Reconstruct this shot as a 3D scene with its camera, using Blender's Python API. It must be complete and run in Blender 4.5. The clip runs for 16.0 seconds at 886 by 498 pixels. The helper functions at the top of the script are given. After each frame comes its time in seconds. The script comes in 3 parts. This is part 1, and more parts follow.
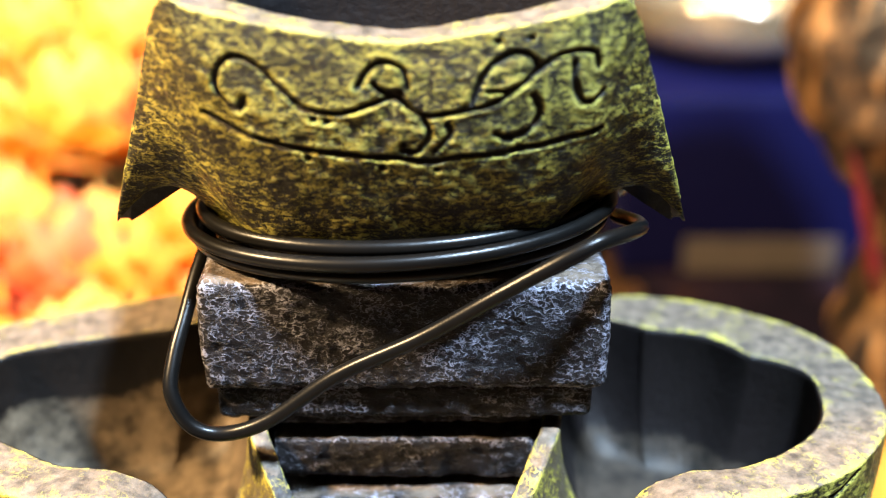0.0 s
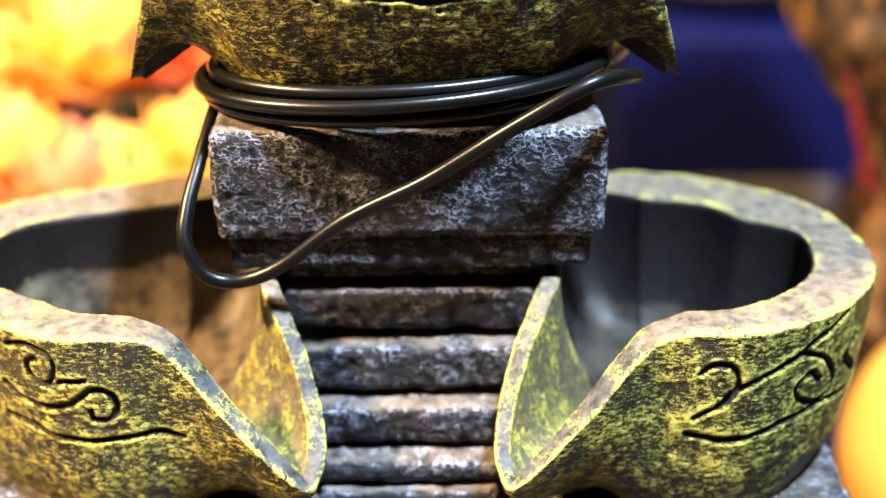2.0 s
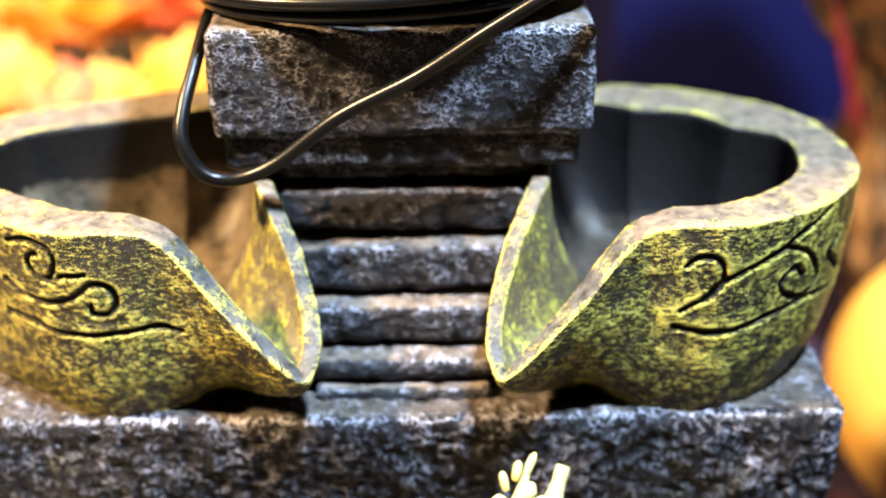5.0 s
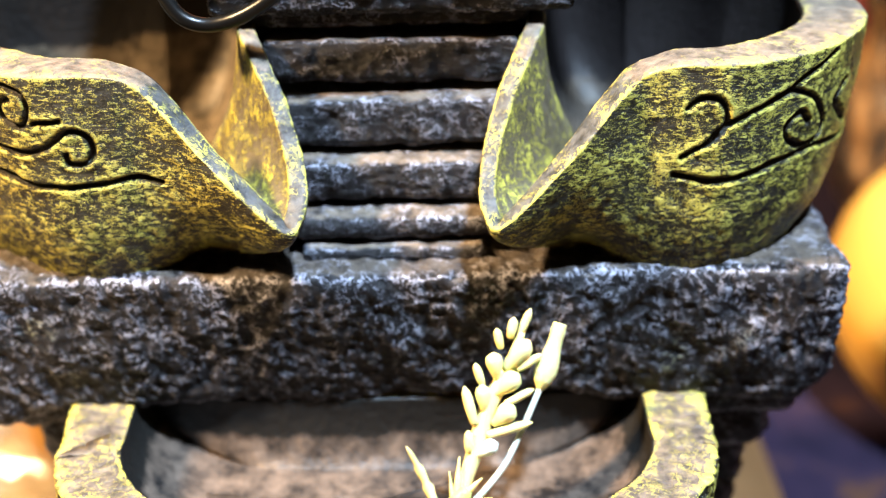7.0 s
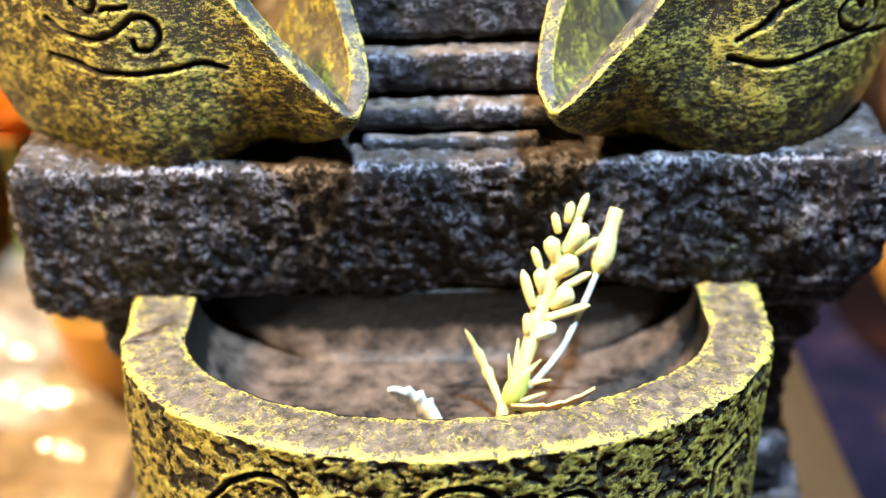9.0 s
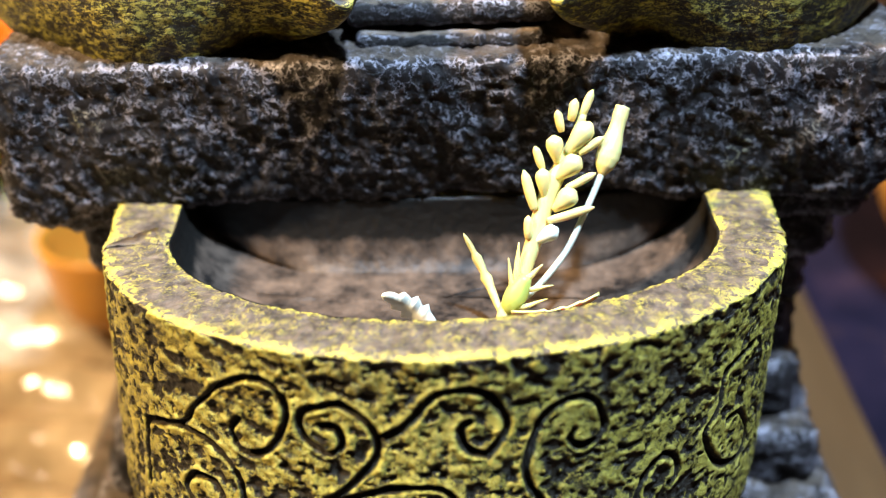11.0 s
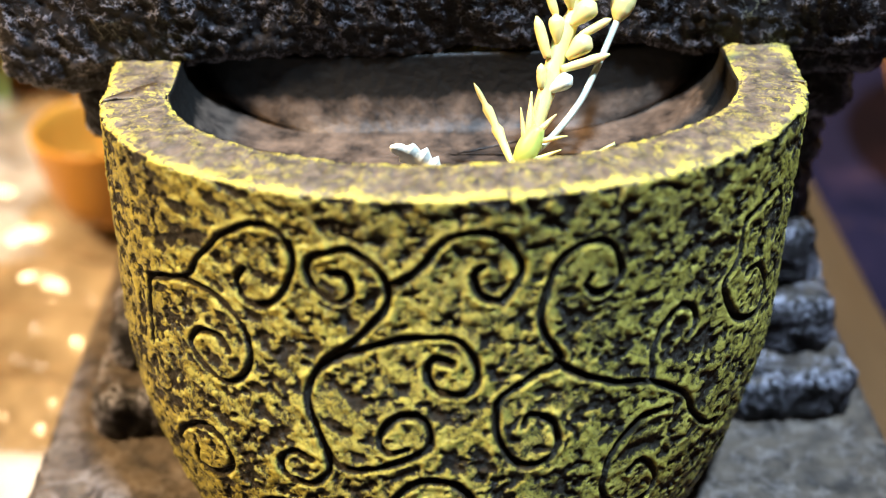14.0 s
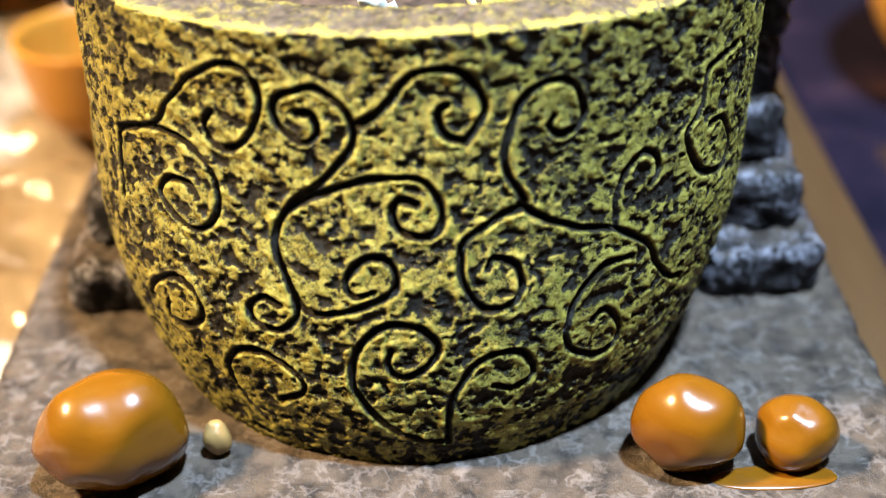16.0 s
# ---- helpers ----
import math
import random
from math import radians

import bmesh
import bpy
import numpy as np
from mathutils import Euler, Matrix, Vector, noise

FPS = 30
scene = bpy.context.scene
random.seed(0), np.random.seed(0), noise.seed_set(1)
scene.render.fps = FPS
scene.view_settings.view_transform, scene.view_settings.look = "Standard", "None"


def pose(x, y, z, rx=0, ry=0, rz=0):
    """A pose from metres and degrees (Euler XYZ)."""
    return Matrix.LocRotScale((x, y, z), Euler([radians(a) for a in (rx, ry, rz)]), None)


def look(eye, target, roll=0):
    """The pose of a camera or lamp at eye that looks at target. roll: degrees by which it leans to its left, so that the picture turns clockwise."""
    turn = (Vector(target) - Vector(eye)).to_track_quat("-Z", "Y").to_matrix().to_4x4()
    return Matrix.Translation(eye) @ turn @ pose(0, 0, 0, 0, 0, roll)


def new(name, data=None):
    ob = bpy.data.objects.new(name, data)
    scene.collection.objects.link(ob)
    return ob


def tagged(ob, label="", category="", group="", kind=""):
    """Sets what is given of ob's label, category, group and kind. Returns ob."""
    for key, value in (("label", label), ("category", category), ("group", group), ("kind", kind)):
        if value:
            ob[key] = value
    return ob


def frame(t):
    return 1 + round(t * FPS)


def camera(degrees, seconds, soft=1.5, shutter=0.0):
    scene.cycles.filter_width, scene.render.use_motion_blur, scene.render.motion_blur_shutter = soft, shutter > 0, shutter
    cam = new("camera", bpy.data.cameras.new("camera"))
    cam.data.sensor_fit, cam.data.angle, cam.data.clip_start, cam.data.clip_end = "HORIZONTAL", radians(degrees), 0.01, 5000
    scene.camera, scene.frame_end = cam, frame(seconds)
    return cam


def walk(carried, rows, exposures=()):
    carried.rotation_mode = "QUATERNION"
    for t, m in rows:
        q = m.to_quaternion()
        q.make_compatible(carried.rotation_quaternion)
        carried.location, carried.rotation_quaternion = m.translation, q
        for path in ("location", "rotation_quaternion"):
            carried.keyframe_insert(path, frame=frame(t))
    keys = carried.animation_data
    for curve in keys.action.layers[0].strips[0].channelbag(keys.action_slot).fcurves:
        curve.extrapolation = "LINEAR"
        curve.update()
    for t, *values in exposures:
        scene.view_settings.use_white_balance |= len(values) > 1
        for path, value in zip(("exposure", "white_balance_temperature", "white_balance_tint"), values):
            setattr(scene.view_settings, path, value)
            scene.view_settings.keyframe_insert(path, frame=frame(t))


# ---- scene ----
cam = camera(38.0, 16.0, soft=1.1)
cam.data.dof.use_dof, cam.data.dof.focus_distance, cam.data.dof.aperture_fstop = True, 0.280, 6.4
METRES, EYE, TILT, LEAN, TURN = 0.2, 0.373, -25.0, 0.0, 0.0
ROWS = [
    (0.0, 0.0, 0.0, 0.0, 0.0, 0.0, 0.0),
    (0.5, 0.0038, -0.0193, -0.0381, 0.07, -0.18, 0.16),
    (1.0, -0.0046, -0.04, -0.0799, 0.1, -0.2, 0.18),
    (1.5, -0.0162, -0.0515, -0.1225, 0.14, -0.37, 0.39),
    (2.0, -0.0034, -0.0534, -0.1575, 0.04, -0.51, 0.52),
    (2.5, 0.0147, -0.0381, -0.1705, -0.14, -0.88, 0.44),
    (3.0, 0.0017, -0.0443, -0.167, -0.33, -1.26, 0.34),
    (3.5, 0.0139, -0.0559, -0.1858, -0.39, -1.28, 0.51),
    (6.0, -0.0109, -0.0623, -0.328, -0.14, -2.02, 0.89),
    (6.5, -0.0027, -0.0344, -0.3774, -0.32, -2.37, 1.25),
    (7.0, -0.0006, -0.0302, -0.3907, -0.5, -2.9, 1.11),
    (7.5, -0.0031, -0.0348, -0.4254, -0.57, -2.99, 1.16),
    (8.0, -0.023, -0.0507, -0.4597, -0.42, -2.97, 1.33),
    (8.5, -0.0407, -0.0566, -0.4861, -0.09, -2.99, 1.3),
    (9.0, -0.0488, -0.062, -0.5133, 0.37, -3.2, 1.37),
    (11.5, -0.0483, 0.0237, -0.6243, 0.31, -4.86, 1.23),
    (12.0, -0.0584, 0.0386, -0.6381, 0.2, -5.8, 1.19),
    (12.5, -0.0535, 0.0418, -0.6564, 0.13, -6.11, 1.27),
    (13.0, -0.0659, 0.0435, -0.6803, 0.01, -6.42, 1.42),
    (13.5, -0.0648, 0.0506, -0.7007, 0.02, -6.62, 1.46),
    (14.0, -0.0688, 0.0417, -0.7116, 0.07, -6.57, 1.53),
    (14.5, -0.0566, 0.0276, -0.7635, 0.09, -6.71, 1.6),
    (15.0, -0.0427, 0.0195, -0.7778, 0.07, -7.0, 1.58),
    (15.5, -0.04, 0.0087, -0.8057, -0.13, -7.29, 1.54),
    (16.0, -0.0403, 0.0079, -0.8475, -0.08, -7.5, 1.44),
]
walk(cam, [(t, pose(0, 0, EYE, TILT, LEAN, TURN) @ pose(METRES * x, METRES * y, METRES * z, 90 + pitch, roll, yaw)) for t, x, y, z, yaw, pitch, roll in ROWS], [(0.0, 0.3), (1.5, 0.5), (6.0, 0.55), (9.0, 0.1), (12.0, -0.12), (14.5, -0.12), (16.0, 0.08)])


# ---- light ----
world = bpy.data.worlds.new("shop")
scene.world = world
world.use_nodes = True
world.node_tree.nodes["Background"].inputs[0].default_value = (1.0, 0.86, 0.68, 1)
world.node_tree.nodes["Background"].inputs[1].default_value = 0.075


def area_lamp(name, eye, target, watts, size, colour):
    data = bpy.data.lights.new(name, "AREA")
    data.shape, data.size, data.energy, data.color = "DISK", size, watts, colour
    ob = new(name, data)
    ob.matrix_world = look(eye, target)
    return ob


area_lamp("ceiling_spot_warm", (-0.72, 0.08, 0.95), (-0.02, 0.25, 0.15), 47, 0.12, (1.0, 0.69, 0.36))
area_lamp("ceiling_spot_cool", (0.24, -0.04, 1.30), (0.0, 0.24, 0.12), 69, 0.10, (0.56, 0.76, 1.0))
# Added fill with no seen source, to brighten the flowers behind.
area_lamp("flower_fill", (-0.25, 0.95, 1.3), (-0.2, 0.62, 0.1), 2.9, 0.16, (1.0, 0.84, 0.58))


# ---- materials ----
class Nodes:
    """Short ways to wire a material's nodes."""

    def __init__(self, name):
        self.m = bpy.data.materials.new(name)
        self.m.use_nodes = True
        self.t = self.m.node_tree
        self.b = self.t.nodes["Principled BSDF"]
        self.co = self.t.nodes.new("ShaderNodeTexCoord").outputs["Object"]

    def node(self, kind, **sets):
        n = self.t.nodes.new(kind)
        for k, v in sets.items():
            n.inputs[k].default_value = v
        return n

    def put(self, a, b):
        self.t.links.new(a, b)

    def noise(self, scale, detail=6, rough=0.6, stretch=None, distortion=0.0):
        n = self.node("ShaderNodeTexNoise", Scale=scale, Detail=detail, Roughness=rough, Distortion=distortion)
        if stretch:
            mp = self.node("ShaderNodeMapping", Scale=stretch)
            self.put(self.co, mp.inputs["Vector"])
            self.put(mp.outputs[0], n.inputs["Vector"])
        else:
            self.put(self.co, n.inputs["Vector"])
        return n.outputs["Fac"]

    def ramp(self, fac, *stops):
        n = self.t.nodes.new("ShaderNodeValToRGB")
        e = n.color_ramp.elements
        while len(e) < len(stops):
            e.new(0.5)
        for el, (p, c) in zip(e, stops):
            el.position, el.color = p, (c, c, c, 1) if isinstance(c, (int, float)) else (*c, 1)
        self.put(fac, n.inputs[0])
        return n.outputs[0]

    def maths(self, op, a, b):
        n = self.t.nodes.new("ShaderNodeMath")
        n.operation = op
        for i, v in enumerate((a, b)):
            if isinstance(v, (int, float)):
                n.inputs[i].default_value = v
            else:
                self.put(v, n.inputs[i])
        return n.outputs[0]

    def mix(self, fac, a, b):
        n = self.t.nodes.new("ShaderNodeMix")
        n.data_type = "RGBA"
        for i, v in ((0, fac), (6, a), (7, b)):
            if isinstance(v, (int, float)):
                n.inputs[i].default_value = v
            elif isinstance(v, tuple):
                n.inputs[i].default_value = (*v, 1)
            else:
                self.put(v, n.inputs[i])
        return n.outputs[2]

    def finish(self, colour, rough=0.5, bump=None, strength=0.4, distance=0.001, **sets):
        for v, k in ((colour, "Base Color"), (rough, "Roughness")):
            if isinstance(v, tuple):
                self.b.inputs[k].default_value = (*v, 1)
            elif isinstance(v, (int, float)):
                self.b.inputs[k].default_value = v
            else:
                self.put(v, self.b.inputs[k])
        if bump is not None:
            n = self.node("ShaderNodeBump", Strength=strength, Distance=distance)
            self.put(bump, n.inputs["Height"])
            self.put(n.outputs[0], self.b.inputs["Normal"])
        for k, v in sets.items():
            self.b.inputs[k.replace("_", " ")].default_value = v
        return self.m

    def relief(self):
        n = self.t.nodes.new("ShaderNodeAttribute")
        n.attribute_name = "relief"
        return n.outputs["Fac"]


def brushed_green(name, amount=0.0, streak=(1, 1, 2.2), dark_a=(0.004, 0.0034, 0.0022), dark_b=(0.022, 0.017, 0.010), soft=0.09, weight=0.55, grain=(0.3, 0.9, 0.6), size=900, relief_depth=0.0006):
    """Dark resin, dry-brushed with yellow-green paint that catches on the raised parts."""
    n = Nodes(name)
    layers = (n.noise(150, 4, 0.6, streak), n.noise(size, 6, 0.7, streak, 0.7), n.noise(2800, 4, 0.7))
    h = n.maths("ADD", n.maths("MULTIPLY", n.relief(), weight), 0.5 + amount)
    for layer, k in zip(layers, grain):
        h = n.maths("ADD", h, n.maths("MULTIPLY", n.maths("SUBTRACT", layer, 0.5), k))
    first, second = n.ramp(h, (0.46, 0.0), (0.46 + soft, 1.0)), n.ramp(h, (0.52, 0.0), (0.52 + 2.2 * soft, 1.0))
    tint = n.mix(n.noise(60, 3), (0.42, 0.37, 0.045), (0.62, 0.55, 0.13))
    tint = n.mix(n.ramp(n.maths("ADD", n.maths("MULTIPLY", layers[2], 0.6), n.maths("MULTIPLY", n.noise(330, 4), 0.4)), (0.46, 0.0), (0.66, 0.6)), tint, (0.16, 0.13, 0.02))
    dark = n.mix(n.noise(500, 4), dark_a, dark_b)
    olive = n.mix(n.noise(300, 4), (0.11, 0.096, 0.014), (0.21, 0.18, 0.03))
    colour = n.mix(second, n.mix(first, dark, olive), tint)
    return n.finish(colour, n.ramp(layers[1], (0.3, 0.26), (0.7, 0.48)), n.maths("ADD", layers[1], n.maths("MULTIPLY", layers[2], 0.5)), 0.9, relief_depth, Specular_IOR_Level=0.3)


def worn_rim(name, amount, dark_a, dark_b):
    """Brown-grey resin with a thin net of rubbed yellow paint."""
    n = Nodes(name)
    coarse, mid, fine = n.noise(90, 3), n.noise(560, 5, 0.62, None, 0.8), n.noise(2600, 4, 0.7)
    vein = n.maths("SUBTRACT", 1.0, n.maths("MULTIPLY", n.maths("ABSOLUTE", n.maths("SUBTRACT", mid, 0.5), 0.0), 11.0))
    h = n.maths("ADD", n.maths("MULTIPLY", vein, 0.20), n.maths("MULTIPLY", fine, 0.25))
    h = n.maths("ADD", n.maths("ADD", h, n.maths("MULTIPLY", coarse, 0.35)), n.maths("MULTIPLY", n.relief(), 0.42))
    paint = n.ramp(n.maths("ADD", h, amount), (0.425, 0.0), (0.60, 1.0))
    tint = n.mix(n.noise(60, 3), (0.36, 0.30, 0.036), (0.54, 0.46, 0.09))
    base = n.mix(n.ramp(n.noise(300, 5, 0.7), (0.35, 0.0), (0.65, 1.0)), dark_a, dark_b)
    return n.finish(n.mix(paint, base, tint), n.ramp(mid, (0.3, 0.32), (0.7, 0.55)), n.maths("ADD", mid, n.maths("MULTIPLY", fine, 0.5)), 0.6, 0.0006, Specular_IOR_Level=0.35)


def brushed_stone(name, amount=0.0, light=(0.42, 0.42, 0.47), streak=(1, 1, 1), dark_a=(0.004, 0.0038, 0.0045), dark_b=(0.017, 0.0145, 0.0155), yellow=True, toplight=0.75, net=330):
    """Black resin stone, dry-brushed with grey-white on its thin ridges, lit brown painted on upward faces."""
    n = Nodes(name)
    coarse, mid, fine = n.noise(75, 4, 0.6, streak, 0.4), n.noise(net, 5, 0.6, streak, 0.3), n.noise(2600, 3, 0.65)
    vein = n.maths("SUBTRACT", 1.0, n.maths("MULTIPLY", n.maths("ABSOLUTE", n.maths("SUBTRACT", mid, 0.5), 0.0), 9.0))
    h = n.maths("ADD", n.maths("MULTIPLY", coarse, 0.42), n.maths("MULTIPLY", vein, 0.34))
    h = n.maths("ADD", n.maths("ADD", h, n.maths("MULTIPLY", fine, 0.25)), n.maths("MULTIPLY", n.relief(), 0.36))
    paint = n.ramp(n.maths("ADD", h, amount), (0.62, 0.0), (0.98, 1.0))
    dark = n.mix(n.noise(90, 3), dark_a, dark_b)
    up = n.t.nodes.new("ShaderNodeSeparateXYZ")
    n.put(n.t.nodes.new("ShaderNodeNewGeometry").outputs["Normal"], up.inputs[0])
    # Lit brown of the treads, put into the colour of upward faces.
    lit_tops = n.maths("MULTIPLY", n.ramp(up.outputs["Z"], (0.72, 0.0), (0.95, toplight)), n.ramp(n.noise(140, 5, 0.65), (0.36, 0.15), (0.58, 1.0)))
    dark = n.mix(lit_tops, dark, (0.15, 0.115, 0.085))
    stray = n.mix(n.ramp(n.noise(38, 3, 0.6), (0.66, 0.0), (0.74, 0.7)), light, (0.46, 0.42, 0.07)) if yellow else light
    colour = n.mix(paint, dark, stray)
    return n.finish(colour, n.ramp(fine, (0.3, 0.30), (0.7, 0.6)), n.maths("ADD", n.maths("ADD", mid, n.maths("MULTIPLY", vein, 0.14)), n.maths("MULTIPLY", fine, 0.3)), 0.9, 0.0010, Specular_IOR_Level=0.2)


GREEN = brushed_green("dry_brushed_green_resin", -0.03, (0.7, 0.7, 1.7), soft=0.08, grain=(0.36, 1.5, 0.9), size=760, weight=0.5)
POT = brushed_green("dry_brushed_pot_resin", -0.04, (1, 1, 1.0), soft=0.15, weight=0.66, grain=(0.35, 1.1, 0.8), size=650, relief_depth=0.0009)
SPOUT = brushed_green("worn_spout_resin", -0.05, (1, 1, 0.7), (0.012, 0.011, 0.008), (0.17, 0.135, 0.085), 0.12, grain=(0.7, 1.7, 1.2), relief_depth=0.0003)
LIP = worn_rim("dark_lip_resin", -0.02, (0.010, 0.010, 0.010), (0.075, 0.075, 0.075))
BOWL_RIM = worn_rim("worn_bowl_rim_resin", -0.06, (0.05, 0.04, 0.031), (0.18, 0.137, 0.10))
RIM = worn_rim("worn_rim_resin", -0.10, (0.030, 0.024, 0.020), (0.13, 0.10, 0.078))
STONE = brushed_stone("dry_brushed_black_stone", -0.095, (0.48, 0.47, 0.56), toplight=0.4, net=400)
BLOCK = brushed_stone("dry_brushed_block_stone", -0.10, (0.46, 0.46, 0.56), (0.8, 1, 1.2), toplight=0.9, net=560)
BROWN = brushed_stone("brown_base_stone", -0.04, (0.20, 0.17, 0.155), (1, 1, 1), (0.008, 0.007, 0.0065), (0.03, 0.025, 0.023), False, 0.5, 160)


def bowl_inside(name, line, tones):
    """Dark resin, paler below a wavering line: silt at the water line, and painted-in light."""
    n = Nodes(name)
    z = n.t.nodes.new("ShaderNodeSeparateXYZ")
    n.put(n.co, z.inputs[0])
    level = n.maths("ADD", n.maths("MULTIPLY", n.maths("SUBTRACT", line, z.outputs["Z"]), 160.0), n.maths("MULTIPLY", n.noise(70, 5, 0.65), 1.6))
    silt_and_light = n.ramp(level, (0.55, 0.0), (0.85, 1.0))
    pale = n.ramp(n.noise(120, 6, 0.7), (0.36, tones[1]), (0.66, tones[2]))
    dark = n.mix(n.noise(300, 5, 0.7), tones[0], tuple(2.6 * c for c in tones[0]))
    return n.finish(n.mix(silt_and_light, dark, pale), 0.5, n.noise(500, 6), 0.5, 0.0008, Specular_IOR_Level=0.25)


# The left bowl's light and the right bowl's shade are put into these tones.
LIT_SILT = bowl_inside("lit_silt_bowl_resin", 0.192, ((0.004, 0.003, 0.0025), (0.020, 0.015, 0.010), (0.15, 0.11, 0.07)))
SHADED_RESIN = bowl_inside("shaded_bowl_resin", 0.178, ((0.004, 0.003, 0.003), (0.008, 0.007, 0.006), (0.05, 0.038, 0.028)))
# The pale line fades the pot's floor into painted shade under the ledge.
POT_INSIDE = bowl_inside("pot_inside_resin", 0.1105, ((0.004, 0.0035, 0.003), (0.007, 0.0055, 0.005), (0.11, 0.078, 0.058)))
n = Nodes("black_cable_rubber")
CABLE = n.finish(n.mix(n.noise(200, 3), (0.002, 0.002, 0.002), (0.005, 0.0045, 0.004)), 0.3, n.noise(900, 3), 0.1, 0.0003, Specular_IOR_Level=0.22)
n = Nodes("amber_pebble_polish")
AMBER = n.finish(n.mix(n.noise(60, 4, 0.6, (1, 1, 3), 1.0), (0.10, 0.036, 0.0018), (0.20, 0.080, 0.0045)), 0.22, n.noise(200, 3), 0.06, 0.0005, Coat_Weight=0.15, Coat_Roughness=0.25)
n = Nodes("tan_pebble")
TAN = n.finish(n.mix(n.noise(300, 4), (0.22, 0.12, 0.03), (0.42, 0.27, 0.10)), 0.4, n.noise(600, 3), 0.2, 0.0004)
n = Nodes("pale_plastic_flower")
PALE = n.finish(n.mix(n.noise(120, 3), (0.58, 0.50, 0.17), (0.66, 0.60, 0.27)), 0.45, n.noise(900, 3), 0.15, 0.0005, Subsurface_Weight=0.25, Subsurface_Scale=0.003)
n = Nodes("green_plastic_stem")
STEM = n.finish(n.mix(n.noise(150, 3), (0.30, 0.36, 0.05), (0.48, 0.52, 0.14)), 0.45, n.noise(900, 3), 0.15, 0.0005)
n = Nodes("white_plastic_leaf")
WHITE = n.finish(n.mix(n.noise(150, 3), (0.58, 0.62, 0.50), (0.72, 0.73, 0.66)), 0.5, n.noise(900, 3), 0.15, 0.0005)


AX = -0.009


# ---- mesh helpers ----
def smooth_noise(p, scale, octaves=3, seed=0):
    """Value noise on an array of points, about -1 to 1."""
    total, amp, norm = np.zeros(len(p)), 1.0, 0.0
    q = np.asarray(p, float) * scale + seed * 17.31
    for _ in range(octaves):
        i = np.floor(q).astype(np.int64)
        f = q - i
        f = f * f * (3 - 2 * f)
        v = np.zeros(len(p))
        for dx in (0, 1):
            for dy in (0, 1):
                for dz in (0, 1):
                    k = ((i[:, 0] + dx) * 73856093) ^ ((i[:, 1] + dy) * 19349663) ^ ((i[:, 2] + dz) * 83492791)
                    k = (k ^ (k >> 13)) * 1274126177 & 0x7FFFFFFF
                    k = (k ^ (k >> 15)) & 0xFFFF
                    w = (f[:, 0] if dx else 1 - f[:, 0]) * (f[:, 1] if dy else 1 - f[:, 1]) * (f[:, 2] if dz else 1 - f[:, 2])
                    v += w * (k / 32767.5 - 1)
        total += amp * v
        norm += amp
        amp *= 0.55
        q = q * 2.03 + 5.7
    return total / norm


def link_mesh(name, verts, faces, mats, parent=None, relief=None, slots=None, smooth=True, label=""):
    me = bpy.data.meshes.new(name)
    me.from_pydata(verts.tolist() if hasattr(verts, "tolist") else verts, [], faces.tolist() if hasattr(faces, "tolist") else faces)
    for m in mats if isinstance(mats, (list, tuple)) else [mats]:
        me.materials.append(m)
    if slots is not None:
        me.polygons.foreach_set("material_index", np.asarray(slots, np.int32))
    if relief is not None:
        me.attributes.new("relief", "FLOAT", "POINT").data.foreach_set("value", np.asarray(relief, np.float32))
    me.polygons.foreach_set("use_smooth", np.full(len(me.polygons), smooth))
    me.update()
    ob = new(name, me)
    if parent:
        ob.parent = parent
    return tagged(ob, label)


def part(name, bm, material, parent, label="", smooth=True):
    """A bmesh as one mesh object under a thing or a part."""
    me = bpy.data.meshes.new(name)
    bm.normal_update()
    bm.to_mesh(me)
    bm.free()
    me.materials.append(material)
    me.polygons.foreach_set("use_smooth", np.full(len(me.polygons), smooth))
    ob = new(name, me)
    ob.parent = parent
    return tagged(ob, label)


def grid_faces(rows, cols, closed):
    """Quads of a grid of rows x cols points; closed: the columns join up."""
    r, c = np.meshgrid(np.arange(rows - 1), np.arange(cols if closed else cols - 1), indexing="ij")
    a, b = r * cols + c, r * cols + (c + 1) % cols
    return np.stack([a, b, b + cols, a + cols], -1).reshape(-1, 4)


def grid_normals(p, closed):
    """Unit normals of a grid of points, rows x cols x 3."""
    du = (np.roll(p, -1, 1) - np.roll(p, 1, 1)) if closed else np.gradient(p, axis=1)
    n = np.cross(du, np.gradient(p, axis=0))
    return n / np.maximum(np.linalg.norm(n, axis=-1, keepdims=True), 1e-12)


def spline(points, count, closed=False):
    """Catmull-Rom through the points, evenly spaced along its length."""
    p = np.asarray(points, float)
    k = len(p)
    q = np.vstack([p[-1], p, p[0], p[1]]) if closed else np.vstack([2 * p[0] - p[1], p, 2 * p[-1] - p[-2]])
    out = []
    for i in range(k if closed else k - 1):
        a, b, c, d = q[i:i + 4]
        t = np.linspace(0, 1, 40, endpoint=False)[:, None]
        out.append(0.5 * (2 * b + (c - a) * t + (2 * a - 5 * b + 4 * c - d) * t ** 2 + (3 * b - a - 3 * c + d) * t ** 3))
    out.append(p[:1] if closed else p[-1:])
    out = np.vstack(out)
    s = np.concatenate([[0], np.cumsum(np.linalg.norm(np.diff(out, axis=0), axis=1))])
    w = np.linspace(0, s[-1], count, endpoint=not closed)
    return np.stack([np.interp(w, s, out[:, j]) for j in range(out.shape[1])], -1)


